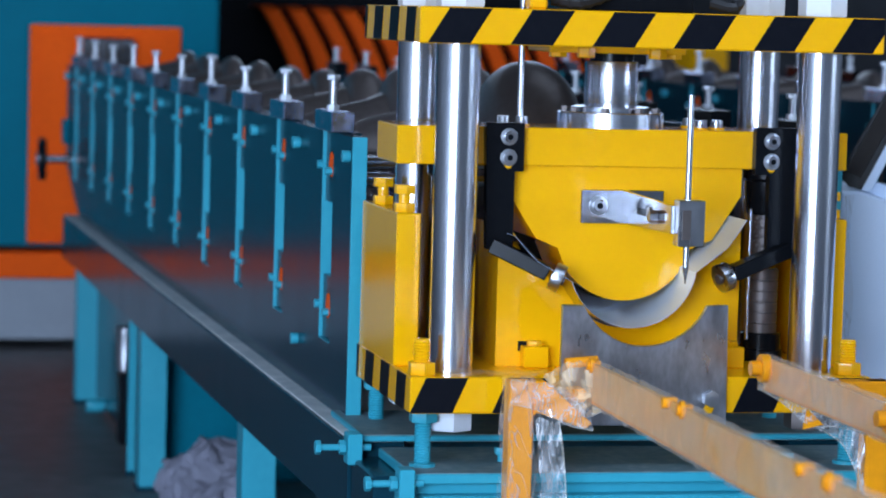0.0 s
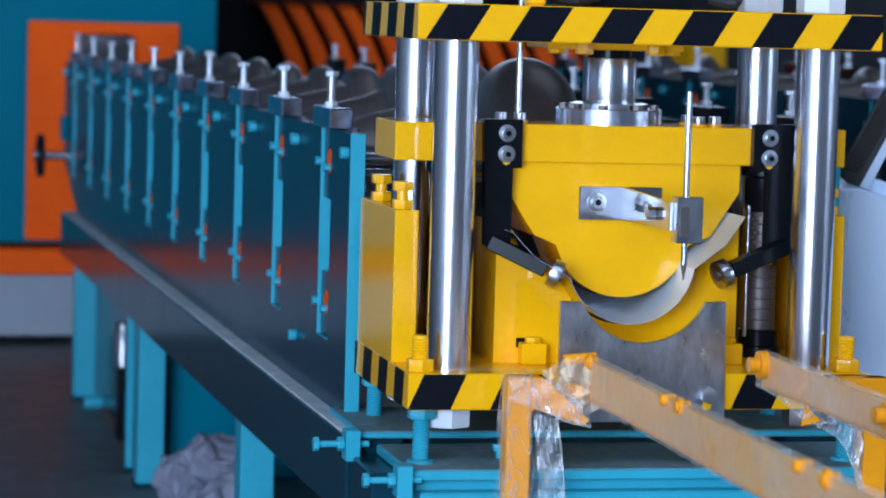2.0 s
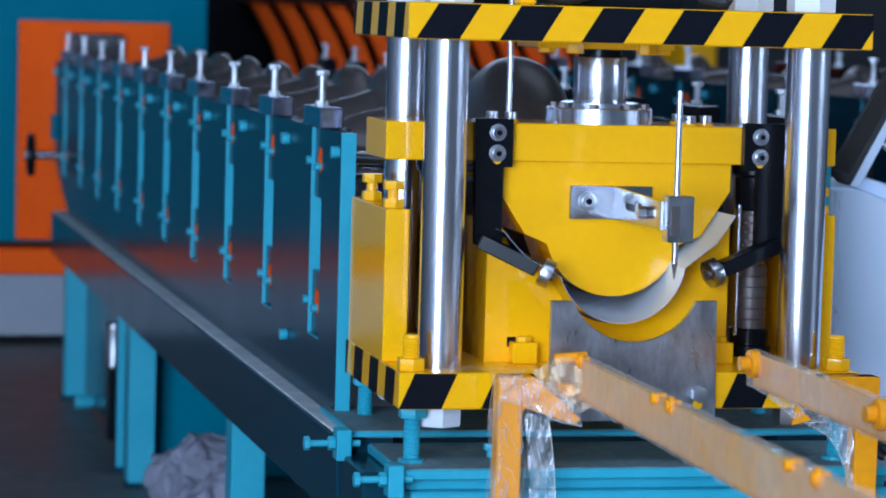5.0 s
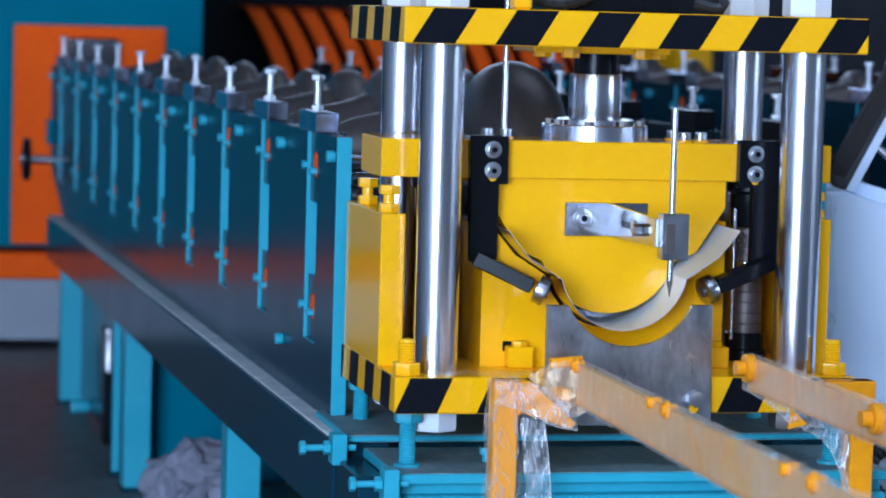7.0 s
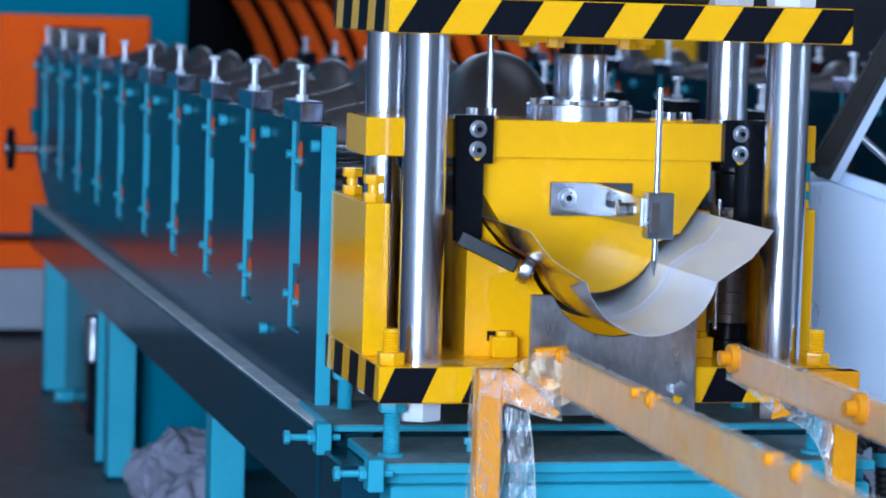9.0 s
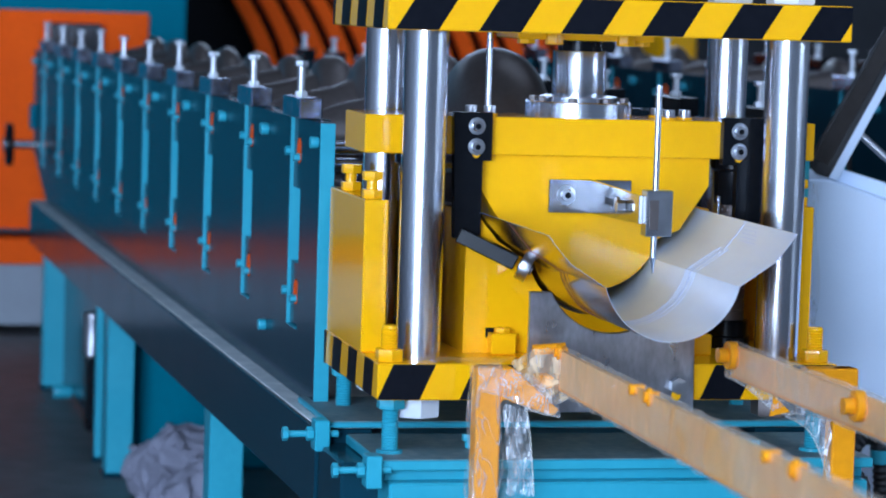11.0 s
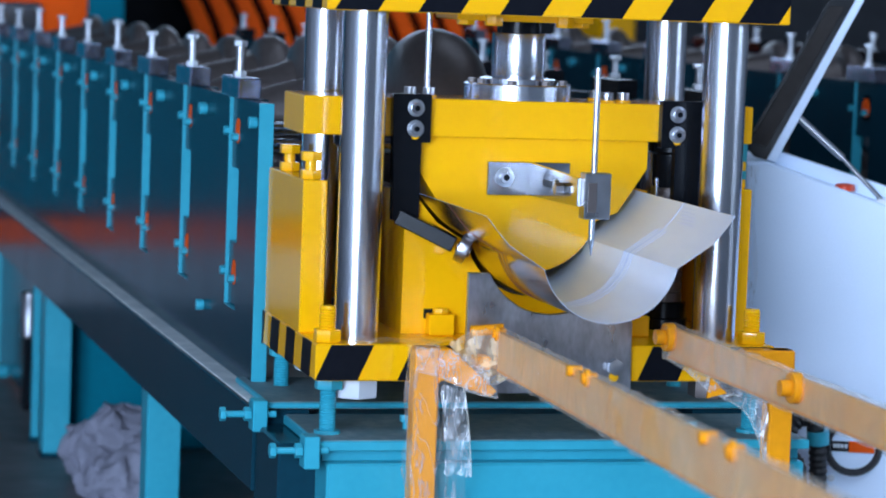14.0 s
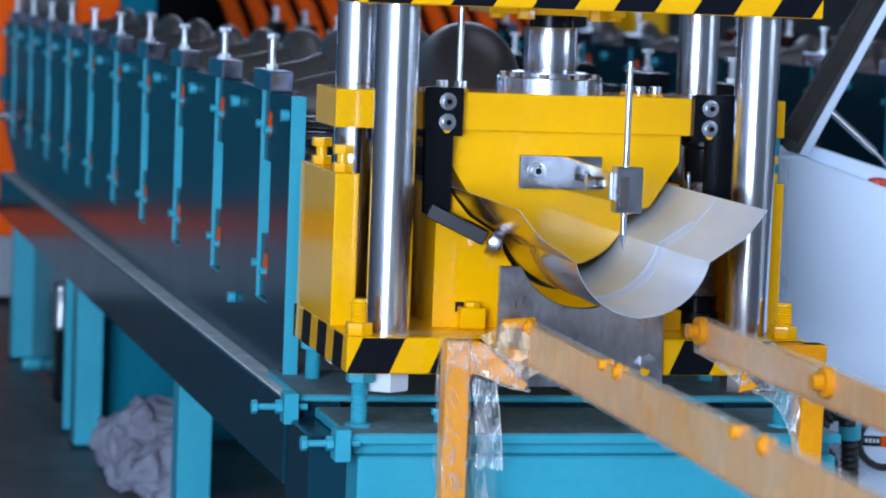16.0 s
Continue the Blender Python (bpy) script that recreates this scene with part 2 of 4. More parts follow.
def tube(points, r, seg=10, bm=None, ribs=0.0, step=None):
    """A bent tube along points; ribs gives a corrugated hose."""
    bm = bm or bmesh.new()
    pts = [Vector(p) for p in points]
    if step:
        fine = []
        for a, b in zip(pts, pts[1:]):
            k = max(1, int((b - a).length / step))
            fine += [a.lerp(b, i / k) for i in range(k)]
        pts = fine + [pts[-1]]
    rings = []
    for i, p in enumerate(pts):
        d = (pts[min(i + 1, len(pts) - 1)] - pts[max(i - 1, 0)]).normalized()
        q = d.to_track_quat("Z", "Y")
        rr = r * (1 + (ribs if i % 2 else -ribs))
        rings.append([bm.verts.new(p + q @ Vector((rr * math.cos(2 * math.pi * j / seg), rr * math.sin(2 * math.pi * j / seg), 0)))
                      for j in range(seg)])
    for q, w in zip(rings, rings[1:]):
        for j in range(seg):
            bm.faces.new((q[j], q[(j + 1) % seg], w[(j + 1) % seg], w[j]))
    bm.faces.new(rings[0])
    bm.faces.new(rings[-1][::-1])
    return bm


def smooth_path(points, n=8):
    """Catmull-Rom through a few points."""
    p = [Vector(q) for q in points]
    p = [2 * p[0] - p[1]] + p + [2 * p[-1] - p[-2]]
    out = []
    for i in range(1, len(p) - 2):
        a, b, c, d = p[i - 1:i + 3]
        for k in range(n):
            t = k / n
            out.append(0.5 * (2 * b + (c - a) * t + (2 * a - 5 * b + 4 * c - d) * t * t + (3 * b - a - 3 * c + d) * t ** 3))
    return out + [p[-2]]


def hexbolt(x, y, z, r, head, shank, up=1, bm=None, seg=6):
    """An upright hexagon head on a round shank that rises from z."""
    bm = bm or bmesh.new()
    rod((x, y, z), (x, y, z + up * shank), r * 0.55, 16, bm=bm)
    rod((x, y, z + up * shank), (x, y, z + up * (shank + head)), r, 6, bm=bm, bev=r * 0.12)
    return bm


def threaded(x, y, z0, z1, r, pitch=0.0045):
    prof = []
    n = int((z1 - z0) / pitch)
    for i in range(n):
        prof += [(r, i * pitch), (r * 0.88, (i + 0.5) * pitch)]
    prof.append((r * 0.8, z1 - z0))
    return lathe(prof, (x, y, z0), "z", 18)

# ---------------------------------------------------------------- the hall
solid("floor", box(-9, 12, -11, 14, FLOOR - 0.1, FLOOR, 0), CONCRETE, "worn grey concrete factory floor", "floor", kind="structure")
# the high gap is made up for the added back lamp
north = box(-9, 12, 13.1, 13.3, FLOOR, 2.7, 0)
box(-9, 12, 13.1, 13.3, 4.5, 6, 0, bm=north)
solid("wall_north", north, WALLMAT, "back wall with gloom in its colour and a gap for the added lamp", "wall", kind="structure")
# side walls, south wall and ceiling are unseen, added to shape light and reflections
solid("wall_west", box(-9.2, -9, -11, 13.2, FLOOR, 6, 0), HALLMAT, "unseen side wall, added pale for reflections", "wall", kind="structure")
east = box(12, 12.2, -11, 13.3, FLOOR, 0.9, 0)
box(12, 12.2, -11, 13.3, 3.5, 6, 0, bm=east)
box(12, 12.2, -11, -9.1, 0.9, 3.5, 0, bm=east)
box(12, 12.2, -3.9, 13.3, 0.9, 3.5, 0, bm=east)
solid("wall_east", east, HALLMAT, "unseen side wall, added pale for reflections", "wall", kind="structure")
south = box(-9, -8.8, -11.2, -11, FLOOR, 6, 0)
box(-3.3, 12, -11.2, -11, FLOOR, 6, 0, bm=south)
box(-8.8, -3.3, -11.2, -11, 4.2, 6, 0, bm=south)
solid("wall_south", south, HALLMAT, "unseen wall with a wide open doorway, added pale for reflections", "wall", kind="structure")
solid("ceiling", box(-9, 12, -11, 13.2, 6, 6.2, 0), WALLMAT, "unseen dark ceiling, added to close off light", "ceiling", kind="structure")

# ---------------------------------------------------------------- press bed and crown
W, DEEP = 0.80, 0.476
BED, CROWN0, CROWN1 = 0.061, 0.608, 0.668
COLS = [(0.084, 0.080), (0.716, 0.080), (0.084, 0.400), (0.716, 0.400)]


def stripes(parent, z0, z1, first, slant, width=0.0715, period=0.1388):
    """Slanted black warning stripes, a millimetre proud of the front and of the left face."""
    def clip(poly, lo, hi):
        for lim, keep in ((lo, lambda u: u >= lo), (hi, lambda u: u <= hi)):
            out = []
            for (a, b), (c, d) in zip(poly, poly[1:] + poly[:1]):
                if keep(a):
                    out.append((a, b))
                if keep(a) != keep(c):
                    k = (lim - a) / (c - a)
                    out.append((lim, b + k * (d - b)))
            poly = out
            if not poly:
                return poly
        return poly
    e = 0.0012
    for i in range(-1, 7):
        u = first + i * period
        poly = clip([(u, z0 + e), (u + width, z0 + e), (u + width + slant, z1 - e), (u + slant, z1 - e)], 0.001, W - 0.001)
        if len(poly) > 2:
            part("stripe", prism(poly, "y", -0.001, 0.004), BLACKTAPE, parent)
    for i in range(4):
        v = 0.045 + i * period
        poly = clip([(v, z0 + e), (v + width, z0 + e), (v + width - slant * 0.4, z1 - e), (v - slant * 0.4, z1 - e)], 0.02, DEEP - 0.004)
        if len(poly) > 2:
            part("stripe", prism(poly, "x", -0.001, 0.004), BLACKTAPE, parent)


press = thing("hydraulic_press", "yellow cutting press with black warning stripes and polished columns",
              "hydraulic press", (0.4, 0.238, 0))
bed = part("bed_plate", box(0, W, 0, DEEP, 0, BED, 0.0025), YELLOW, press)
crown = part("crown_plate", box(0, W, 0, DEEP, CROWN0, CROWN1, 0.0025), YELLOW, press)
stripes(bed, 0, BED, 0.0, 0.026)
stripes(crown, CROWN0, CROWN1, 0.013, 0.036)
for x, y in COLS:
    col = part("column", rod((x, y, BED), (x, y, CROWN0), 0.0372, 48), CHROME, press, "polished steel column")
    top = rod((x, y, CROWN1), (x, y, CROWN1 + 0.055), 0.042, 6, bev=0.004)
    part("column_nut", top, WHITE, col, "pale hexagon nut")
    low = rod((x, y, -0.038), (x, y, 0.0), 0.040, 6, bev=0.005)
    part("column_nut", low, WHITE if x < 0.4 else ROLL, col, "hexagon nut")
# cheek posts beside the columns
for x0, x1, tip in ((0.0, 0.042, 0.3195), (0.760, 0.800, 0.318)):
    post = part("cheek_post", box(x0, x1, 0.145, 0.455, BED, tip, 0.002), YELLOW, press)
    for yy in (0.175, 0.36):
        bm = rod((x0 + 0.018, yy, tip), (x0 + 0.018, yy, tip + 0.016), 0.0185, 6, bev=0.002)
        rod((x0 + 0.018, yy, tip), (x0 + 0.018, yy, tip + 0.034), 0.010, 16, bm=bm)
        rod((x0 + 0.018, yy, tip + 0.031), (x0 + 0.018, yy, tip + 0.047), 0.0185, 6, bm=bm, bev=0.002)
        part("stop_bolt", bm, YELLOW, post)
# bed hold-down studs with nuts
for x, y in ((0.026, 0.036), (0.770, 0.036), (0.026, 0.44), (0.770, 0.44)):
    stud = part("stud", threaded(x, y, BED + 0.018, BED + 0.060, 0.0148), YELLOW, press)
    part("nut", rod((x, y, BED), (x, y, BED + 0.021), 0.0235, 6, bev=0.002), YELLOW, stud)
    leg = part("levelling_stud", threaded(x + 0.008, y + 0.014, -0.095, 0.0, 0.0145), TEAL, press, "teal levelling stud")
    part("levelling_nut", rod((x + 0.008, y + 0.014, -0.020), (x + 0.008, y + 0.014, -0.002), 0.0245, 6, bev=0.002), TEAL, leg)
    part("foot_washer", rod((x + 0.008, y + 0.014, -0.095), (x + 0.008, y + 0.014, -0.089), 0.022, 24), TEAL, leg)
# bolts and flange under the crown, round the ram
for x, y in ((0.285, 0.20), (0.325, 0.165), (0.452, 0.165), (0.49, 0.20)):
    part("crown_bolt", rod((x, y, CROWN0 - 0.020), (x, y, CROWN0), 0.016, 6, bev=0.002), YELLOW, press)
part("gland", box(0.262, 0.505, 0.17, 0.32, CROWN0 - 0.012, CROWN0, 0.002), YELLOW, press)
# cylinder and manifold on the crown
part("cylinder", rod((0.392, 0.235, CROWN1), (0.392, 0.235, CROWN1 + 0.30), 0.082, 40), BLACK, press, "black hydraulic cylinder")
part("cylinder_base", box(0.29, 0.50, 0.12, 0.34, CROWN1, CROWN1 + 0.028, 0.003), BLACK, press)
part("lifting_lug", box(0.196, 0.226, 0.05, 0.09, CROWN1, CROWN1 + 0.07, 0.004), YELLOW, press)
part("hose", tube(smooth_path([(0.25, 0.12, CROWN1 + 0.02), (0.30, 0.10, CROWN1 + 0.016), (0.36, 0.12, CROWN1 + 0.05), (0.38, 0.2, CROWN1 + 0.14)]),
                  0.014, ribs=0.08, step=0.005), RUBBER, press, "ribbed black hydraulic hose")
part("hose", tube(smooth_path([(0.53, 0.12, CROWN1 + 0.02), (0.57, 0.10, CROWN1 + 0.016), (0.56, 0.15, CROWN1 + 0.08), (0.46, 0.2, CROWN1 + 0.16)]),
                  0.012, ribs=0.08, step=0.005), RUBBER, press, "ribbed black hydraulic hose")

# ---------------------------------------------------------------- lower die
XC = 0.402


def arc(cx, cz, r, a0, a1, n):
    return [(cx + r * math.cos(radians(a0 + (a1 - a0) * i / n)), cz + r * math.sin(radians(a0 + (a1 - a0) * i / n))) for i in range(n + 1)]


def trough(out, dz):
    """The ridge-cap section, left to right: wing, shoulder, half round, shoulder, wing."""
    half = arc(0, 0.2486, 0.112 + out, -90, -13.2, 14)
    right = half + [(0.166 + out * 0.5, 0.260 - out * 0.85), (0.188 + out * 0.6, 0.286 - out * 0.75), (0.2027 + out * 0.7, 0.3054 - out * 0.7)]
    left = [(-u, v) for u, v in right[::-1]]
    return [(XC + u, v + dz) for u, v in left[:-1] + right]


die = thing("lower_die", "yellow steel lower die block with a half-round trough", "press die", (XC, 0.26, BED))
under = trough(0.005, -0.004)
poly = [(0.177, BED), (0.177, 0.300)] + [p for p in under if 0.19 < p[0] < 0.61] + [(0.607, 0.312), (0.607, BED)]
part("die_block", prism(poly, "y", 0.146, 0.345), YELLOW, die)
for x in (0.242, 0.59):
    clamp = part("clamp", box(x - 0.022, x + 0.022, 0.116, 0.150, BED, BED + 0.036, 0.002), YELLOW, die)
    part("clamp_recess", box(x - 0.026, x - 0.004, 0.1445, 0.1475, BED + 0.026, BED + 0.043, 0.001), BLACK, clamp, "dark clamp slot")
    part("clamp_bolt", rod((x, 0.133, BED + 0.036), (x, 0.133, BED + 0.045), 0.014, 6, bev=0.001), YELLOW, clamp)

# steel apron in front of the bed
apron = thing("notched_apron", "stained bare steel plate with a round notch, bolted to the bed", "guide plate", (0.395, -0.01, 0.08))
arcp = arc(0.3935, 0.232, 0.1175, -154, -26, 20)
poly = [(0.2505, -0.018), (0.2505, 0.183), (0.287, 0.183)] + arcp + [(0.500, 0.183), (0.536, 0.184), (0.5395, -0.018)]
part("plate", prism(poly, "y", -0.0155, -0.0035, 0.0012), PLATE, apron)
part("bolt", rod((0.508, -0.031, 0.028), (0.508, -0.0155, 0.028), 0.0145, 6, bev=0.0015), BOLT, apron)
part("slot", rod((0.508, -0.0165, 0.010), (0.508, -0.0150, 0.010), 0.0085, 20), YELLOW, apron)

# ball-cage guide pillars behind the columns
for x in (0.112, 0.681):
    g = thing("guide_pillar", "guide pillar with a ball cage in a black flanged bush", "guide pillar", (x, 0.24, BED), group="guide pillars of the press")
    part("flange", lathe([(0.040, 0), (0.040, 0.02), (0.036, 0.022), (0.036, 0.048), (0.033, 0.05)], (x, 0.24, BED), "z", 36), BLACK, g)
    prof = []
    for i in range(6):
        prof += [(0.0285, 0.05 + i * 0.019), (0.0285, 0.065 + i * 0.019), (0.0265, 0.066 + i * 0.019), (0.0265, 0.068 + i * 0.019)]
    part("bush", lathe(prof, (x, 0.24, BED), "z", 36), ROLL, g)
    part("pillar", rod((x, 0.24, BED + 0.1), (x, 0.24, 0.32), 0.0205, 24), CHROME, g)
    cage = rod((x, 0.24, 0.236), (x, 0.24, 0.318), 0.0240, 28)
    for i in range(10):
        for k in range(14):
            a = 2 * math.pi * (k + 0.5 * (i % 2)) / 14
            bmesh.ops.create_icosphere(cage, subdivisions=1, radius=0.0032,
                                       matrix=Matrix.Translation((x + 0.0240 * math.cos(a), 0.24 + 0.0240 * math.sin(a), 0.241 + i * 0.008)))
    part("ball_cage", cage, ROLL, g)
    part("tie_rod", rod((x - 0.034, 0.215, 0.1), (x - 0.034, 0.215, 0.33), 0.0038, 12), CHROME, g)

# ---------------------------------------------------------------- the moving upper die set
ram = thing("upper_die_set", "yellow moving crosshead with half-round punch, black stripper arms and chrome ram", "press die", (XC, 0.235, 0.4))
cross = part("crosshead", box(-0.002, 0.797, 0.150, 0.325, 0.4030, 0.4680, 0.002), YELLOW, ram)
hp = [(0.207, 0.4030), (0.207, 0.356), (0.157, 0.279), (0.118, 0.263), (0.104, 0.229)]
circle = arc(0, 0.2976, 0.1246, -33.4, -90, 12)
right = hp + circle[1:]
poly = [(XC + u, v) for u, v in right] + [(XC - u, v) for u, v in right[::-1][1:]]
part("punch", prism(poly, "y", 0.158, 0.318), YELLOW, ram)
part("blade", prism([(u, v - 0.004) for u, v in poly[4:-4]], "y", 0.21, 0.225), BLACK, ram)
for x in (0.112, 0.681):
    prof = [(0.041, 0), (0.041, -0.020), (0.034, -0.026), (0.0325, -0.080), (0.030, -0.084), (0.0255, -0.084)]
    part("guide_sleeve", lathe(prof, (x, 0.24, 0.4030), "z", 32), BLACK, ram, "black guide sleeve")
RX, RY = 0.392, 0.238
part("ram_flange", lathe([(0.093, 0), (0.093, 0.025), (0.091, 0.0265), (0.068, 0.0265), (0.068, 0.035), (0.060, 0.037)], (RX, RY, 0.468), "z", 56), CHROME, ram)
for i in range(8):
    a = 2 * math.pi * (i + 0.5) / 8
    part("flange_bolt", rod((RX + 0.079 * math.cos(a), RY + 0.079 * math.sin(a), 0.494), (RX + 0.079 * math.cos(a), RY + 0.079 * math.sin(a), 0.5020), 0.0080, 6), ROLL, ram)
part("ram_collar", rod((RX, RY, 0.495), (RX, RY, 0.582), 0.0465, 48, bev=0.002), CHROME, ram)
part("ram_rod", rod((RX, RY, 0.582), (RX, RY, 0.72), 0.039, 40), BLACK, ram)
part("feedback_rod", rod((0.2287, 0.23, 0.468), (0.2287, 0.23, 0.80), 0.0055, 14), CHROME, ram)
for x, y in ((0.200, 0.235), (0.232, 0.23), (0.545, 0.20), (0.580, 0.22), (0.548, 0.28)):
    b = rod((x, y, 0.468), (x, y, 0.484), 0.0105, 20, bev=0.001)
    part("cap_screw", b, STEEL, ram)
    part("washer", rod((x, y, 0.468), (x, y, 0.4715), 0.014, 20), YELLOW, ram)


def cap_screw(x, y, z, parent, r=0.0145):
    """A washered socket screw that faces the front."""
    w = part("washer", rod((x, y, z), (x, y - 0.003, z), r, 28, bev=0.0006), BOLT, parent)
    prof = [(r * 0.66, 0), (r * 0.66, -0.008), (r * 0.58, -0.009), (r * 0.33, -0.009), (r * 0.30, -0.003)]
    s = part("socket_screw", lathe(prof, (x, y - 0.003, z), "y", 20), STEEL, w)
    part("socket", rod((x, y - 0.0125, z), (x, y - 0.011, z), r * 0.36, 6), BLACK, s)


for side in (-1, 1):
    if side < 0:
        x0, x1, sx, lo0, lo1, roll = 0.146, 0.2135, 0.186, 0.152, 0.198, Vector((0.262, 0.098, 0.221))
    else:
        x0, x1, sx, lo0, lo1, roll = 0.6235, 0.697, 0.652, 0.650, 0.697, Vector((0.570, 0.098, 0.223))
    arm = part("stripper_arm", prism([(x0, 0.476), (x1, 0.476), (x1, 0.394) if side < 0 else (x1, 0.270), (lo1, 0.394) if side < 0 else (lo1, 0.265),
                                      (lo1, 0.256) if side < 0 else (lo0, 0.252), (lo0, 0.262) if side < 0 else (lo0, 0.394)]
                                     + ([] if side < 0 else [(x0, 0.394)]), "y", 0.130, 0.1495, 0.001), BLACK, ram, "black stripper arm with a steel roller")
    for z in (0.4525, 0.4175):
        cap_screw(sx, 0.130, z, arm)
    part("adjusting_slot", rod((sx, 0.1305, 0.394 + 0.012), (sx, 0.129, 0.394 + 0.012), 0.007, 16), YELLOW, arm)
    start = Vector((lo0 + 0.012, 0.128, 0.268)) if side < 0 else Vector((lo1 - 0.012, 0.128, 0.266))
    d = (roll - start).normalized()
    q = d.to_track_quat("X", "Z").to_matrix().to_4x4()
    ln_ = (roll - start).length
    bm = bmesh.new()
    m = Matrix.Translation(start.lerp(roll, 0.44)) @ q @ Matrix.Diagonal((ln_ * 0.96, 0.030, 0.026, 1))
    bmesh.ops.create_cube(bm, size=1, matrix=m)
    bmesh.ops.bevel(bm, geom=bm.edges[:], offset=0.002, segments=1, affect="EDGES")
    part("finger", bm, BLACK, arm)
    ax = d
    part("roller", rod(roll - ax * 0.002, roll + ax * 0.017, 0.0245, 32, bev=0.0015), STEEL, arm, "bare steel roller")
    part("axle", rod(roll - ax * 0.004, roll + ax * 0.021, 0.009, 16), ROLL, arm)

# length-stop bracket with its pointed pin
stop = part("stop_bracket", box(0.3215, 0.3985, 0.150, 0.158, 0.3065, 0.3635, 0.0012), BRUSHED, ram, "bare steel angle bracket")
barbm = prism([(-0.135, 0.312), (0.150, 0.3065), (0.150, 0.3635), (-0.135, 0.358)], "x", 0.3945, 0.4010, 0.0008)
part("slotted_bar", barbm, BRUSHED, stop)
part("bar_slot", box(0.3935, 0.3955, -0.095, 0.06, 0.330, 0.341, 0.0), BLACK, stop)
part("clamp_nut", rod((0.380, -0.055, 0.334), (0.3945, -0.055, 0.334), 0.0105, 6, bev=0.001), STEEL, stop)
part("clamp_washer", rod((0.3915, -0.015, 0.335), (0.3945, -0.015, 0.335), 0.0115, 20), STEEL, stop)
cap_screw(0.3515, 0.150, 0.337, stop, 0.0165)
part("backing_pad", box(0.395, 0.468, 0.1515, 0.158, 0.340, 0.3635, 0.001), BRUSHED, stop)
part("pin_holder", box(0.4015, 0.4455, -0.155, -0.125, 0.293, 0.3675, 0.0015), STEEL, stop)
part("holder_recess", box(0.4065, 0.4215, -0.1565, -0.154, 0.304, 0.352, 0.0), ROLL, stop)
pin = rod((0.420, -0.14, 0.258), (0.420, -0.14, 0.537), 0.0052, 16)
rod((0.420, -0.14, 0.232), (0.420, -0.14, 0.258), 0.0008, 16, 0.0052, bm=pin)
part("pin", pin, CHROME, stop, "pointed steel pin")

# ---------------------------------------------------------------- formed sheet
sheet = thing("formed_sheet", "bare galvanised ridge-cap sheet with a half-round trough", "metal sheet", (XC, 0.0, 0.135))
top_line, core, low_line = trough(-0.0005, 0.0), trough(0.0, 0.0), trough(0.0004, 0.0)
part("sheet", prism(top_line + core[::-1], "y", 0.0, 1.35), ZINC, sheet)
part("underside", prism(core + low_line[::-1], "y", 0.001, 1.35), UNDERSIDE, sheet, "sheet underside with brown reflections in its colour")
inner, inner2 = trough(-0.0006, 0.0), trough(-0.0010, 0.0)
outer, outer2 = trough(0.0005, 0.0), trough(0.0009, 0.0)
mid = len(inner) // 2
# crease bands with painted reflections: sky inside, red-brown outside
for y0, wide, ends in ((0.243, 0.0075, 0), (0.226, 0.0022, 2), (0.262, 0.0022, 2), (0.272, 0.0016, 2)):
    for name, pick, mat, text in (("crease_sky_band", slice(mid - 2, len(inner) - ends), SKYSCRATCH, "narrow crease across the sheet, sky reflection in its blue"),
                                  ("crease_red_band", slice(ends, mid - 3), REDREFLECT, "crease across the sheet, red reflection in its colour")):
        a, b = (inner[pick], inner2[pick]) if mat is SKYSCRATCH else (outer[pick], outer2[pick])
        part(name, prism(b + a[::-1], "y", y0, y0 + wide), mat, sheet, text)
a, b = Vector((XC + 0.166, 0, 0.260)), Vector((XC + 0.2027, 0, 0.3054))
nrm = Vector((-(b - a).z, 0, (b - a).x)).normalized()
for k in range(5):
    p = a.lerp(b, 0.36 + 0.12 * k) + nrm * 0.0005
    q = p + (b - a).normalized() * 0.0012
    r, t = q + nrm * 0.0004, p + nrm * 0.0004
    part("scratch", prism([(p.x, p.z), (q.x, q.z), (r.x, r.z), (t.x, t.z)], "y", 0.135 + 0.010 * k, 0.215 + 0.005 * k), SKYSCRATCH, sheet, "bright scratch")

# ---------------------------------------------------------------- roll former
SLOT0, PITCH, STATIONS = 0.785, 0.518, 10
YAW = -0.012                        # the line leans a little off the press's axis
TOPZ, LEDGE = 0.430, -0.085


def leaning(y):
    return YAW * (y - 0.5)


def side_panel_mesh(x0, x1, y0, y1, z0, z1):
    """One upright side plate with open slots for the bearing blocks."""
    # the far end is cut away at the foot
    pts = [(y0, z0), (y1 - 0.5, z0), (y1, 0.08), (y1, z1)]
    for i in reversed(range(STATIONS)):
        s = SLOT0 + PITCH * i
        if s > y1 - 0.05 or s - 0.13 < y0:
            continue
        pts += [(s, z1), (s, 0.035), (s - 0.105, 0.035), (s - 0.105, z1)]
    pts += [(y0, z1)]
    bm = bmesh.new()
    lo = [bm.verts.new((x0 + leaning(y), y, z)) for y, z in pts]
    hi = [bm.verts.new((x1 + leaning(y), y, z)) for y, z in pts]
    bm.faces.new(lo)
    bm.faces.new(hi[::-1])
    n = len(pts)
    for i in range(n):
        bm.faces.new((lo[i], lo[(i + 1) % n], hi[(i + 1) % n], hi[i]))
    return bm


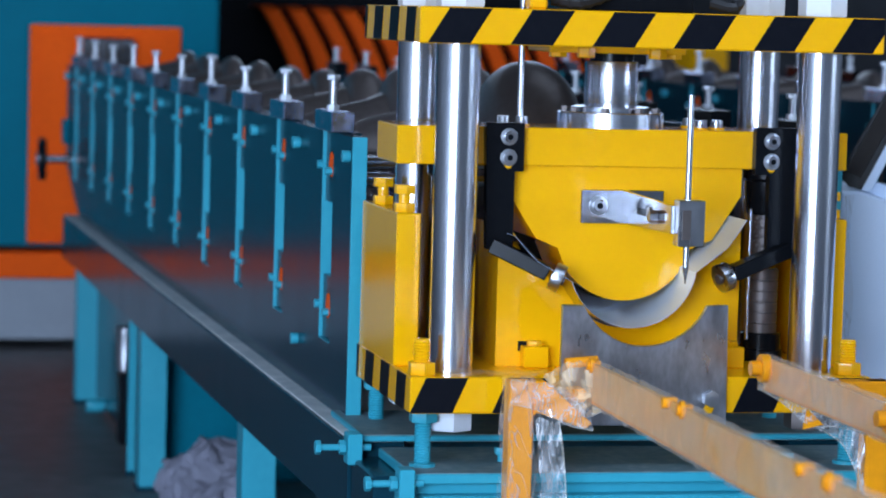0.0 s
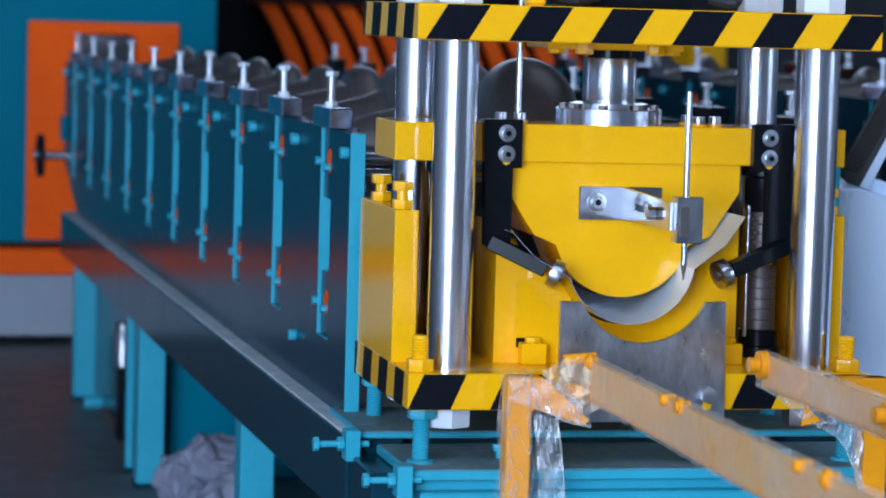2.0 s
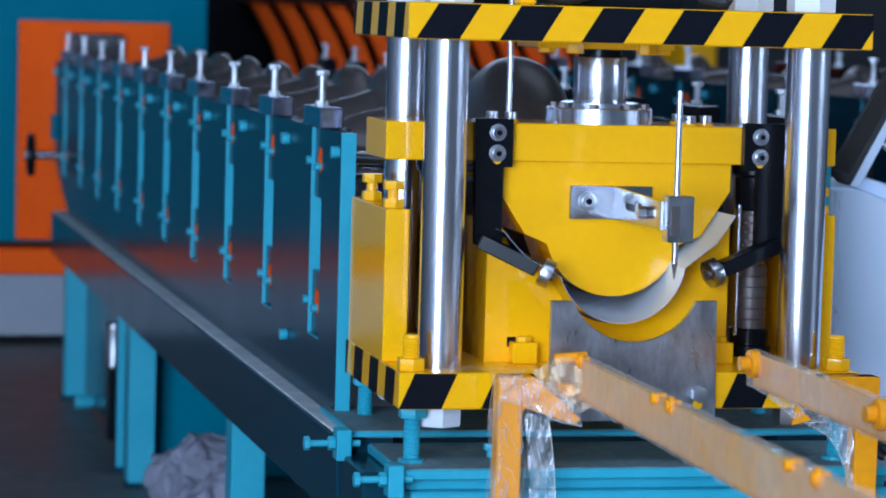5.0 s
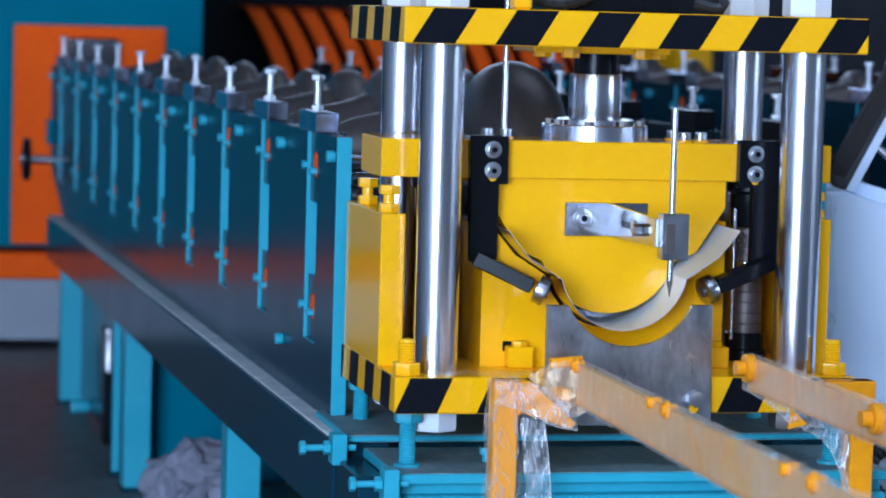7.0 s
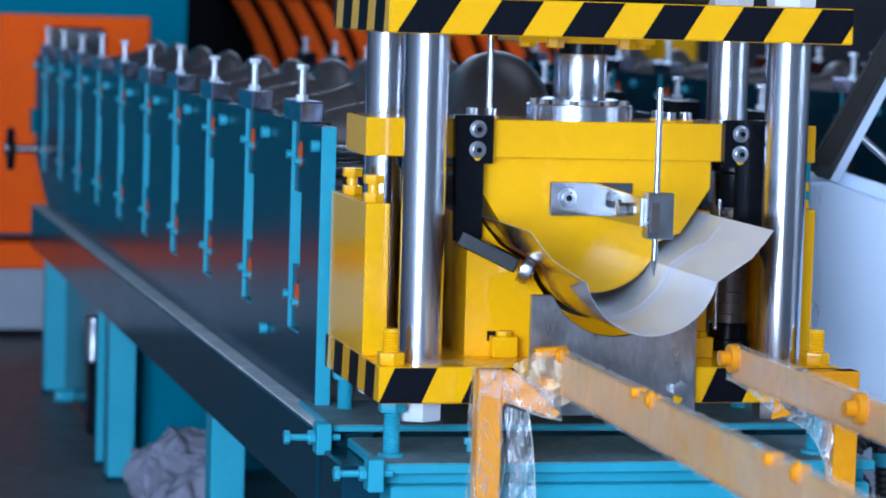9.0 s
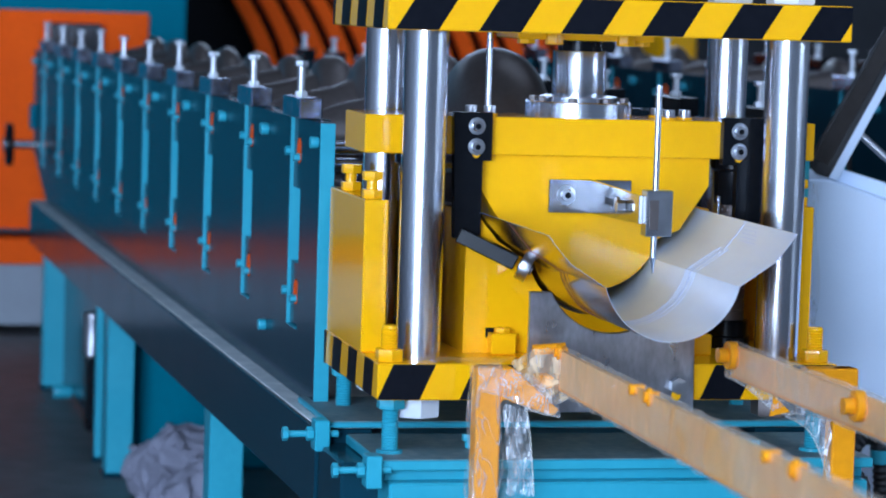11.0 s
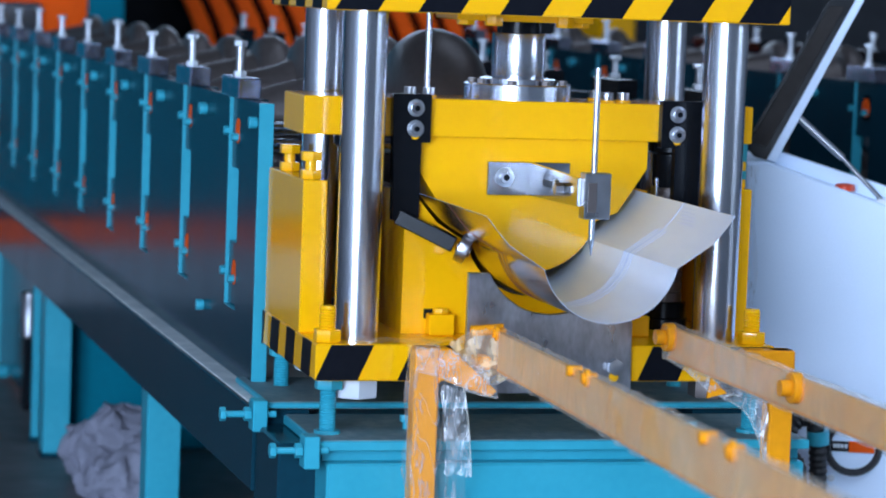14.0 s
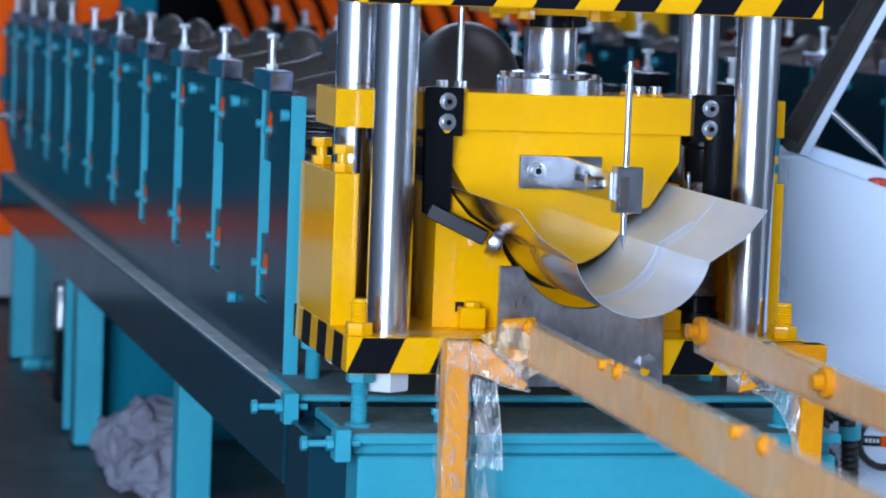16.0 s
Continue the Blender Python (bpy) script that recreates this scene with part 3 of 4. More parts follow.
def roll_former(name, xs, label):
    m = thing(name, label, "roll former", (xs + 0.4, 2.8, FLOOR))
    far = 5.75
    for side, x0 in ((0, xs), (1, xs + 0.904)):
        x1 = x0 + 0.025
        # plate gets the shaded teal, its end and slot edges the lit teal
        panel = part("side_panel", side_panel_mesh(x0, x1, 0.50, far, LEDGE, TOPZ), TEALSHADE, m, "glossy teal side plate with shade in its colour")
        part("end_edge", box(x0 - 0.001, x1 + 0.001, 0.494, 0.500, LEDGE, TOPZ, 0.001), TEAL, panel, "teal end face in the lit tone of the paint")
        for i in range(STATIONS):
            s = SLOT0 + PITCH * i
            if s > far - 0.05:
                continue
            e = leaning(s)
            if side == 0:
                part("slot_face", box(x0 + e - 0.0008, x1 + e, s - 0.003, s + 0.0006, 0.036, TOPZ - 0.001, 0), TEAL, panel, "teal slot edge in the lit tone of the paint")
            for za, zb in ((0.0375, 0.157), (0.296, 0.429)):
                block = part("bearing_block", box(x0 + e + 0.006, x1 + e + 0.03, s - 0.1045, s - 0.003, za, zb, 0.001), TEALSHADE, m)
                zz = 0.102 if za < 0.1 else 0.368
                cy, fx = s - 0.070, x0 + e + 0.006
                hole = part("shaft_hole", rod((fx - 0.0010, cy, zz), (fx + 0.004, cy, zz), 0.033, 28), BLACK, m, "dark shaft opening")
                part("shaft_end", rod((fx - 0.0018, cy + 0.004, zz), (fx + 0.004, cy + 0.004, zz), 0.0235, 24), FARORANGE, hole, "orange painted shaft end")
                part("shaft_bolt", rod((fx - 0.014, cy - 0.002, zz - 0.012), (fx, cy - 0.002, zz - 0.012), 0.0075, 6), TEAL, hole)
                part("keeper_bolt", rod((x0 + e - 0.009, s + 0.010, zz - 0.004), (x0 + e + 0.004, s + 0.010, zz - 0.004), 0.0085, 6), TEAL, hole)
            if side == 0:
                part("slot_floor", box(x0 + e - 0.0008, x1 + e, s - 0.1045, s, 0.0352, 0.0372, 0), TEAL, panel, "teal slot edge in the lit tone of the paint")
                part("slot_lip", box(x0 + e + 0.012, x0 + e + 0.016, s - 0.1045, s - 0.098, 0.160, 0.262, 0), TEAL, panel, "teal slot edge in the lit tone of the paint")
            if side == 0:
                for yy, zz in ((s + 0.245, 0.392), (s - 0.262, 0.394)) + (((s + 0.222, 0.006),) if i == 0 else ()):
                    if 0.52 < yy < far:
                        part("panel_bolt", rod((x0 + leaning(yy) - 0.015, yy, zz), (x0 + leaning(yy), yy, zz), 0.011, 14, bev=0.001), TEAL, panel)
            cap = part("slot_cap", box(x0 + e - 0.012, x1 + e + 0.006, s - 0.150, s + 0.035, TOPZ + 0.001, TOPZ + 0.039, 0.002), BLUECAP if side == 0 else BLACK, m, "dark steel cap bar")
            lift = 0.052 + 0.007 * math.sin(i * 2.3 + 0.6) - 0.016 * side
            cx = x0 + e + 0.004
            bm = rod((cx, s - 0.070, TOPZ + 0.038), (cx, s - 0.070, TOPZ + 0.050), 0.0125, 6, bev=0.001)
            rod((cx, s - 0.070, TOPZ + 0.038), (cx, s - 0.070, TOPZ + 0.045 + lift), 0.0075, 14, bm=bm)
            rod((cx, s - 0.070, TOPZ + 0.040 + lift), (cx, s - 0.070, TOPZ + 0.050 + lift), 0.0135, 6, bm=bm, bev=0.001)
            part("pressure_screw", bm, BOLT, cap, "bright zinc pressure screw")
    # rolls on their shafts
    for i in range(STATIONS):
        s = SLOT0 + PITCH * i - 0.070
        e = leaning(s)
        mid = xs + 0.375 + e
        round_r = (0.089, 0.075, 0.06, 0.045)[i] if i < 4 else 0.035
        base_r = 0.114 - 0.004 * min(i, 5)
        for zz, up in ((0.368, 1), (0.102, -1)):
            prof = [(0.020, -0.345), (0.020, -0.26), (0.045, -0.255), (base_r * 0.62, -0.20), (base_r * 0.85, -0.098)]
            for k in range(17):
                u = -round_r + 2 * round_r * k / 16
                bulge = math.sqrt(max(0.0, round_r ** 2 - u * u))
                prof.append((base_r + bulge, u) if up > 0 else (0.125 - bulge * 0.8, u))
            prof.append((base_r * 0.85, 0.098))
            prof += [(base_r * 0.62, 0.20), (0.045, 0.255), (0.020, 0.26), (0.020, 0.47)]
            part("forming_roll", lathe(prof, (mid, s, zz), "x", 40), ROLL, m, "dark worn steel forming roll")
    # base frame
    def lean_box(xa, xb, ya, yb, za, zb):
        poly = [(xa + leaning(ya), ya), (xb + leaning(ya), ya), (xb + leaning(yb), yb), (xa + leaning(yb), yb)]
        return prism(poly, "z", za, zb, 0.002)
    part("ledge", lean_box(xs - 0.036, xs + 0.865, 0.275, 5.42, LEDGE - 0.004, LEDGE), DUSTSHEEN, m, "dusty ledge of the base beam with sheen in its colour")
    # shade on the beams' sides is painted with the darker teal tone
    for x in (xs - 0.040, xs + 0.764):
        part("base_beam", lean_box(x, x + 0.10, 0.275, 5.42, -0.233, LEDGE - 0.005), TEALSHADE, m, "teal base beam with shade in its colour")
        for y, w in ((1.48, 0.09), (3.26, 0.09), (3.53, 0.022), (5.0, 0.09)):
            e = leaning(y)
            leg = part("leg", box(x + e + 0.012, x + e + (0.086 if w > 0.05 else 0.035), y, y + w, FLOOR + 0.012, -0.2335, 0.003), TEAL, m)
            part("foot", box(x + e + 0.006, x + e + 0.092, y - 0.006, y + w + 0.006, FLOOR, FLOOR + 0.0118, 0.002), TEALSHADE, leg)
    e = leaning(4.2)
    # lower panel also takes the teal with shade in it
    skirt = part("lower_panel", box(xs + e + 0.030, xs + e + 0.036, 3.56, 4.99, FLOOR + 0.03, -0.234, 0.002), TEALSHADE, m, "lower side panel in the shaded teal tone")
    part("drain_plug", rod((xs + e - 0.03, 4.70, -0.655), (xs + e + 0.030, 4.70, -0.655), 0.022, 12, bev=0.003), TEAL, skirt, "teal drain plug")
    return m


former = roll_former("roll_former", -0.012, "teal roll forming line with ten stands of steel rolls")
twin = copy_thing(former, pose(1.80 + 0.4, 2.8 + 0.26, FLOOR + 0.02))
twin.name = "roll_former"
tagged(twin, "second teal roll forming line standing beside the first")

# tie bars between the side plates, near end
for z in (0.36, 0.33):
    solid("tie_bar", rod((0.012, 0.60, z + 0.02), (0.79, 0.60, z + 0.02), 0.012, 20), CHROME, "bright steel tie bar between teal side plates", "tie bar", "tie bars")

# table under the press
table = thing("press_table", "teal welded table with dusty plates under the press", "machine base", (0.4, 0.2, FLOOR))
part("rear_plate", box(-0.03, 0.86, 0.25, 0.56, -0.0845, -0.0745, 0.002), TEAL, table)
part("front_plate", box(0.0, 0.86, -0.03, 0.252, -0.112, -0.0955, 0.002), TEAL, table)
part("front_top", box(0.004, 0.856, -0.024, 0.2515, -0.0955, -0.0945, 0), DUST, table, "dirty grey top of the front plate")
part("rear_top", box(-0.026, 0.856, 0.256, 0.556, -0.0745, -0.0735, 0), DUST, table)
part("sub_plate", box(0.014, 0.85, -0.004, 0.5, -0.132, -0.112, 0.001), TEAL, table)
part("front_beam", box(0.018, 0.850, -0.035, 0.06, -0.33, -0.132, 0.004), TEAL, table)
# table sides turned from the light are coloured as shaded teal
part("side_beam", box(-0.045, 0.05, 0.06, 0.272, -0.42, -0.113, 0.004), TEALSHADE, table)
part("side_beam", box(0.78, 0.845, 0.06, 0.272, -0.30, -0.113, 0.004), TEALSHADE, table)
for x, y in ((0.02, 0.0), (0.86, 0.0), (0.02, 0.45), (0.86, 0.45)):
    part("leg", box(x, x + 0.08, y, y + 0.08, FLOOR, -0.30 if y > 0.1 else -0.33, 0.003), TEAL, table)
for x, y, z in ((-0.045, 0.24, -0.095), (-0.010, -0.035, -0.112)):
    tab = part("jacking_tab", box(x - 0.013, x + 0.013, y - 0.012, y + 0.03, z - 0.027, z + 0.027, 0.002), TEAL, table)
    bm = rod((x - 0.062, y + 0.005, z + 0.002), (x + 0.03, y + 0.005, z + 0.002), 0.006, 14)
    rod((x - 0.068, y + 0.005, z + 0.002), (x - 0.058, y + 0.005, z + 0.002), 0.0125, 6, bm=bm, bev=0.001)
    rod((x - 0.026, y + 0.005, z + 0.002), (x - 0.014, y + 0.005, z + 0.002), 0.0125, 6, bm=bm, bev=0.001)
    part("jack_bolt", bm, TEAL, tab)
part("table_bolt", hexbolt(0.181, 0.095, -0.0945, 0.013, 0.012, 0.012), TEAL, table)
part("table_bolt", hexbolt(0.66, 0.02, -0.0945, 0.013, 0.012, 0.012), TEAL, table)

# ---------------------------------------------------------------- run-out stand in plastic wrap
stand = thing("runout_stand", "orange tube run-out stand wrapped in clear plastic film", "stand", (0.46, -0.5, FLOOR))
for x, y, top in ((0.144, -0.10, 0.067), (0.758, -0.10, 0.067)):
    post = part("post", box(x, x + 0.041, y, y + 0.041, FLOOR, top, 0.003), ORANGE, stand)
    if x < 0.5:
        rail = part("rail", prism([(x + 0.0405, top), (0.203, 0.068), (0.284, -0.002), (0.274, -0.012), (0.190, 0.016), (x + 0.0405, top - 0.058)], "y", y + 0.001, y + 0.038, 0.002), ORANGE, stand)
    else:
        rail = part("rail", prism([(x + 0.0405, top - 0.036), (x + 0.0405, top), (x - 0.045, top), (x - 0.100, top - 0.036)], "y", y - 0.002, y + 0.036, 0.003), ORANGE, stand)
        part("gusset", prism([(x - 0.112, top - 0.080), (x - 0.078, top - 0.072), (x - 0.106, top - 0.045)], "y", y, y + 0.006), ORANGE, stand)
    fx, ftop = (0.044, 0.128) if x < 0.5 else (0.556, 0.054)
    far_post = part("post", box(fx, fx + 0.041, -2.70, -2.659, FLOOR, ftop, 0.003), ORANGE, stand)
    if x > 0.5:
        continue
    wrap = bmesh.new()
    ring = []
    for k in range(24):
        z = top + 0.004 - k * 0.03
        ring.append([wrap.verts.new((x - 0.004 + 0.049 * u + 0.004 * math.sin(k * 1.7 + u * 5), y - 0.004 + 0.049 * v + 0.004 * math.cos(k * 2.1 + v * 4), z))
                     for u, v in ((0, 0), (0.5, -0.06), (1, 0), (1.06, 0.5), (1, 1), (0.5, 1.05), (0, 1), (-0.06, 0.5))])
    for p, q in zip(ring, ring[1:]):
        for i in range(8):
            wrap.faces.new((p[i], p[(i + 1) % 8], q[(i + 1) % 8], q[i]))
    part("wrap", wrap, FILM, post, "clear plastic film")
    # loose curtain of film beside the post
    cur = bmesh.new()
    g = [[cur.verts.new((x + 0.045 + 0.055 * (i / 8) * (0.55 + 0.45 * k / 14) + 0.004 * math.sin(i * 2.2 + k * 0.5), y + 0.010 * math.sin(i * 1.9 + k * 0.3), top - 0.045 - k * 0.032)) for i in range(9)]
         for k in range(15)]
    for p, q in zip(g, g[1:]):
        for i in range(8):
            cur.faces.new((p[i], p[i + 1], q[i + 1], q[i]))
    part("loose_wrap", cur, FILM, post, "loose crumpled clear film")
WRAPBAR = paint("dull_ochre_bar", (0.88, 0.52, 0.20), 0.35, dark=(0.98, 0.40, 0.01), amount=1.0, blotch=10, grain=6, bump=0.2, coat=0.08, stretch=(1, 0.7, 1))
for (sx, sy, sz), (dx, dz), tall in (((0.2884, -0.050, 0.0305), (-0.0917, 0.0396), 0.063), ((0.580, -0.080, 0.054), (-0.006, 0.002), 0.051)):
    def along(bm):
        """Swing what is drawn along -y from the start into the bar's own direction."""
        for v in bm.verts:
            run = -v.co.y
            v.co = Vector((sx + v.co.x + dx * run, sy + v.co.y, sz + v.co.z + dz * run))
        return bm
    bar = part("guide_bar", along(box(0, 0.008, -2.7, 0, 0, tall, 0.0015)), WRAPBAR, stand, "ochre flat bar under cloudy plastic film")
    part("bar_flange", along(box(0, 0.034, -2.7, 0, -0.004, 0.003, 0.0015)), ORANGE, bar)
    for yy in ((-0.035, -0.64, -0.74, -1.40, -1.52) if sx < 0.5 else (-0.02, -0.60)):
        zz = tall - (0.016 if sx > 0.5 else 0.003)
        bm = rod((-0.030 if sx > 0.5 else -0.010, yy, zz), (0.012, yy, zz), 0.0125 if sx > 0.5 else 0.008, 16)
        if yy not in (-0.64, -1.40):
            rod((-0.014 if sx > 0.5 else -0.006, yy, zz), (0.002, yy, zz), 0.0235 if sx > 0.5 else 0.013, 20, bm=bm, bev=0.002)
        part("roller_bolt", along(bm), ORANGE, bar)
    wr = bmesh.new()
    rows = []
    for k in range(92):
        yy = 0.02 - k * 0.03
        j = 0.0009 * math.sin(k * 1.9) + 0.0008 * math.sin(k * 4.1)
        rows.append([wr.verts.new(v) for v in ((-0.003 + j, yy, -0.006 + j), (-0.004 - j, yy, tall / 2), (-0.003 + j, yy, tall + 0.002 - j),
                                              (0.012, yy, tall + 0.005 + j), (0.016 + j, yy, tall / 2), (0.036, yy, -0.007 + j))])
    for p, q in zip(rows, rows[1:]):
        for i in range(6):
            wr.faces.new((p[i], p[(i + 1) % 6], q[(i + 1) % 6], q[i]))
    part("bar_wrap", along(wr), CLOUDY, bar, "cloudy clear film")

# loose film round the head of the near bar, and a torn strip lying on the bed's edge
part("bar_head", rod((0.246, -0.060, 0.092), (0.300, -0.060, 0.096), 0.009, 14), ORANGE, stand)
part("bar_head", box(0.250, 0.278, -0.080, -0.040, 0.030, 0.052, 0.004), ORANGE, stand)
strip = bmesh.new()
g = [[strip.verts.new((0.085 + 0.165 * i / 24, -0.006 + 0.050 * k / 5 - 0.01 * math.sin(i * 0.8), BED + 0.0025 + 0.004 * abs(math.sin(i * 0.9 + k * 1.3)))) for i in range(25)] for k in range(6)]
for p, q in zip(g, g[1:]):
    for i in range(24):
        strip.faces.new((p[i], p[i + 1], q[i + 1], q[i]))
part("film_strip", strip, FILM, stand, "torn clear film strip")


def film_drape(upper, lower, name, material=DRAPE):
    """A creased sheet of film hung between two short edges."""
    bm = bmesh.new()
    up, lo = smooth_path(upper, 6), smooth_path(lower, 6)
    rows = []
    for k in range(7):
        rows.append([bm.verts.new(a.lerp(b, k / 6) + Vector((0, 0.006 * math.sin(i * 0.9 + k * 1.4), 0.002 * math.sin(i * 1.7 + k)))) for i, (a, b) in enumerate(zip(up, lo))])
    for p, q in zip(rows, rows[1:]):
        for i in range(len(p) - 1):
            bm.faces.new((p[i], p[i + 1], q[i + 1], q[i]))
    sheet_of_film = part(name, bm, material, stand, "loose creased clear film")
    part("film_edge", tube(lo, 0.0016, 6), CLOUDY, sheet_of_film, "bright rolled edge of the film")


film_drape([(0.202, -0.088, 0.073), (0.230, -0.088, 0.091), (0.261, -0.088, 0.099), (0.289, -0.088, 0.091)], [(0.225, -0.088, 0.043), (0.249, -0.088, 0.023), (0.279, -0.088, 0.008), (0.312, -0.088, 0.022)], "head_film", TANFILM)
film_drape([(0.144, -0.106, 0.071), (0.186, -0.106, 0.068), (0.234, -0.106, 0.055), (0.283, -0.106, 0.019)], [(0.145, -0.106, 0.032), (0.193, -0.106, 0.020), (0.241, -0.106, -0.003), (0.282, -0.106, -0.012)], "elbow_film")
film_drape([(0.572, -0.098, 0.090), (0.620, -0.098, 0.067), (0.665, -0.098, 0.044), (0.711, -0.098, 0.022), (0.753, -0.098, 0.000)], [(0.566, -0.098, 0.056), (0.612, -0.098, 0.029), (0.658, -0.098, -0.007), (0.706, -0.098, -0.009), (0.753, -0.098, -0.021)], "bar_film")
film_drape([(0.187, -0.106, 0.007), (0.192, -0.106, -0.047), (0.197, -0.106, -0.093), (0.200, -0.106, -0.140)], [(0.226, -0.106, 0.004), (0.234, -0.106, -0.047), (0.239, -0.106, -0.093), (0.243, -0.106, -0.140)], "curtain_film")
film_drape([(0.660, -0.098, -0.010), (0.688, -0.098, -0.011), (0.713, -0.098, -0.013), (0.733, -0.098, -0.016), (0.753, -0.098, -0.020)], [(0.683, -0.098, -0.016), (0.714, -0.098, -0.036), (0.732, -0.098, -0.064), (0.746, -0.098, -0.098), (0.760, -0.098, -0.139)], "hanging_film")

# ---------------------------------------------------------------- control console
CY = 0.70
con = thing("control_console", "pale grey control console with its lid propped open", "control cabinet", (1.028, CY, FLOOR))
x0 = 1.028
poly = [(0.997, FLOOR + 0.05), (0.994, 0.332), (1.0325, 0.333), (1.978, 0.033), (1.978, FLOOR + 0.05)]
body = part("body", prism(poly, "y", CY, CY + 0.35, 0.004), CABINET, con)
part("plinth", box(1.02, 1.958, CY + 0.02, CY + 0.33, FLOOR, FLOOR + 0.05, 0.002), BLACK, con)
BOARD = paint("dark_insulation_board", (0.045, 0.04, 0.038), 0.7, dark=(0.02, 0.018, 0.017), amount=0.5, spec=0.08)
part("desk_edge", prism([(1.045, 0.30), (1.958, 0.02), (1.958, 0.098), (1.045, 0.354)], "y", CY + 0.06, CY + 0.10, 0.001), CABINET, body)
part("emergency_button", lathe([(0.020, 0), (0.020, 0.006), (0.018, 0.012), (0.010, 0.014)], (1.190, CY + 0.03, 0.281), "z", 28), RED, body, "red push button")
film = bmesh.new()
g = [[film.verts.new((0.982 + 0.013 * i + 0.006 * math.sin(k * 0.7 + i), CY - 0.008 - 0.006 * abs(math.sin(k * 1.1 + i * 1.9)), 0.325 - 0.03 * k)) for i in range(4)] for k in range(20)]
for p, q in zip(g, g[1:]):
    for i in range(3):
        film.faces.new((p[i], p[i + 1], q[i + 1], q[i]))
part("edge_film", film, FILM, body, "peeling clear film on the cabinet edge")
# lid, hinged along the desk's high side
lid = part("lid", prism([(1.0345, 0.334), (1.0530, 0.332), (1.2195, 0.676), (1.2045, 0.680)], "y", CY + 0.02, CY + 0.05, 0.001), CABINET, con, "open pale grey lid edge")
part("lid_inside", prism([(0.990, 0.362), (1.010, 0.340), (1.036, 0.334), (1.205, 0.680), (1.150, 0.668)], "y", CY + 0.03, CY + 0.06, 0.001), BLACK, lid, "dark underside of the lid")
part("lid_panel", prism([(1.003, 0.372), (1.032, 0.358), (1.172, 0.640), (1.142, 0.640)], "y", CY + 0.022, CY + 0.032, 0.001), BOARD, lid, "dark brown board inside the lid")
bm = rod((1.0935, CY + 0.03, 0.4206), (1.183, CY + 0.03, 0.3446), 0.0075, 16)
rod((1.183, CY + 0.03, 0.3446), (1.262, CY + 0.03, 0.266), 0.0042, 14, bm=bm)
part("gas_strut", bm, BOLT, lid)
part("strut_bracket", box(1.253, 1.271, CY + 0.015, CY + 0.045, 0.240, 0.268, 0.001), WHITE, body)
con.rotation_euler = (0, 0, radians(-20))
# round handle ring with its plate
cx, cz = 1.230, -0.220
tor = lathe([(0.044, -0.012), (0.048, -0.020), (0.054, -0.020), (0.058, -0.010), (0.058, 0.0), (0.044, 0.0), (0.044, -0.012)], (cx, CY, cz), "y", 48, caps=False)
badge = part("badge_ring", tor, RUBBER, body, "black ring round a badge")
part("badge_face", rod((cx, CY - 0.006, cz), (cx, CY, cz), 0.046, 40), CABINET, badge)
part("badge_dark", box(cx - 0.043, cx - 0.008, CY - 0.009, CY - 0.005, cz - 0.010, cz + 0.010, 0.001), BLACK, badge)
part("badge_red", box(cx - 0.008, cx + 0.042, CY - 0.009, CY - 0.005, cz - 0.011, cz + 0.011, 0.001), FARORANGE, badge)
for k in range(4):
    part("badge_bar", box(cx - 0.039 + k * 0.0075, cx - 0.0335 + k * 0.0075, CY - 0.0105, CY - 0.0085, cz - 0.003, cz + 0.005, 0), WHITE, badge)
for x, z in ((1.19, -0.285), (1.42, -0.285), (1.42, -0.10)):
    part("panel_screw", rod((x, CY - 0.004, z), (x, CY + 0.002, z), 0.007, 16), BOLT, body)
hose = thing("cable_hose", "ribbed black cable hose looping beside the console", "hose", (1.12, 0.55, FLOOR))
part("hose", tube(smooth_path([(1.03, 0.60, -0.62), (1.035, 0.59, -0.35), (1.052, 0.58, -0.205), (1.086, 0.58, -0.155), (1.120, 0.58, -0.190), (1.130, 0.58, -0.40), (1.130, 0.58, FLOOR + 0.02)]),
                  0.017, ribs=0.09, step=0.006, seg=14), RUBBER, hose)
part("hose", tube(smooth_path([(1.02, 0.56, -0.185), (1.060, 0.55, -0.225), (1.080, 0.55, -0.30), (1.085, 0.55, FLOOR + 0.02)]), 0.014, ribs=0.09, step=0.006, seg=14), RUBBER, hose)
part("hose_clip", rod((1.121, 0.578, -0.180), (1.123, 0.580, -0.206), 0.022, 16), TEAL, hose, "teal clip")
solid("machine_foot", box(0.908, 0.945, 0.60, 0.66, FLOOR, -0.136, 0.004), FARORANGE, "narrow orange machine foot behind the press table", "machine foot")

# ---------------------------------------------------------------- far machines
BY = 6.6
far = thing("uncoiler_cabinet", "tall teal machine cabinet with an orange front panel", "machine", (-0.6, BY + 0.5, FLOOR))
# light falling off towards the cabinet is put into its teal
part("body", box(-2.6, 0.585, BY, BY + 1.0, -0.30, 2.2, 0.01), TEALDIM, far)
part("panel", box(-0.150, 0.435, BY - 0.03, BY, -0.285, 0.565, 0.006), FARORANGE, far, "orange front panel")
part("panel_inner", box(-0.118, 0.405, BY - 0.034, BY - 0.03, -0.25, 0.53, 0.003), FARORANGE, far)
part("skirt", box(-2.8, 0.05, BY - 0.10, BY + 1.0, -0.415, -0.315, 0.006), FARORANGE, far, "orange skirt rail")
part("base", box(-2.8, 0.05, BY - 0.08, BY + 1.0, -0.655, -0.415, 0.006), FARGREY, far, "grey base panel")
part("junction_box", box(0.045, 0.245, BY - 0.10, BY - 0.034, 0.37, 0.52, 0.006), BRUSHED, far, "grey metal junction box")
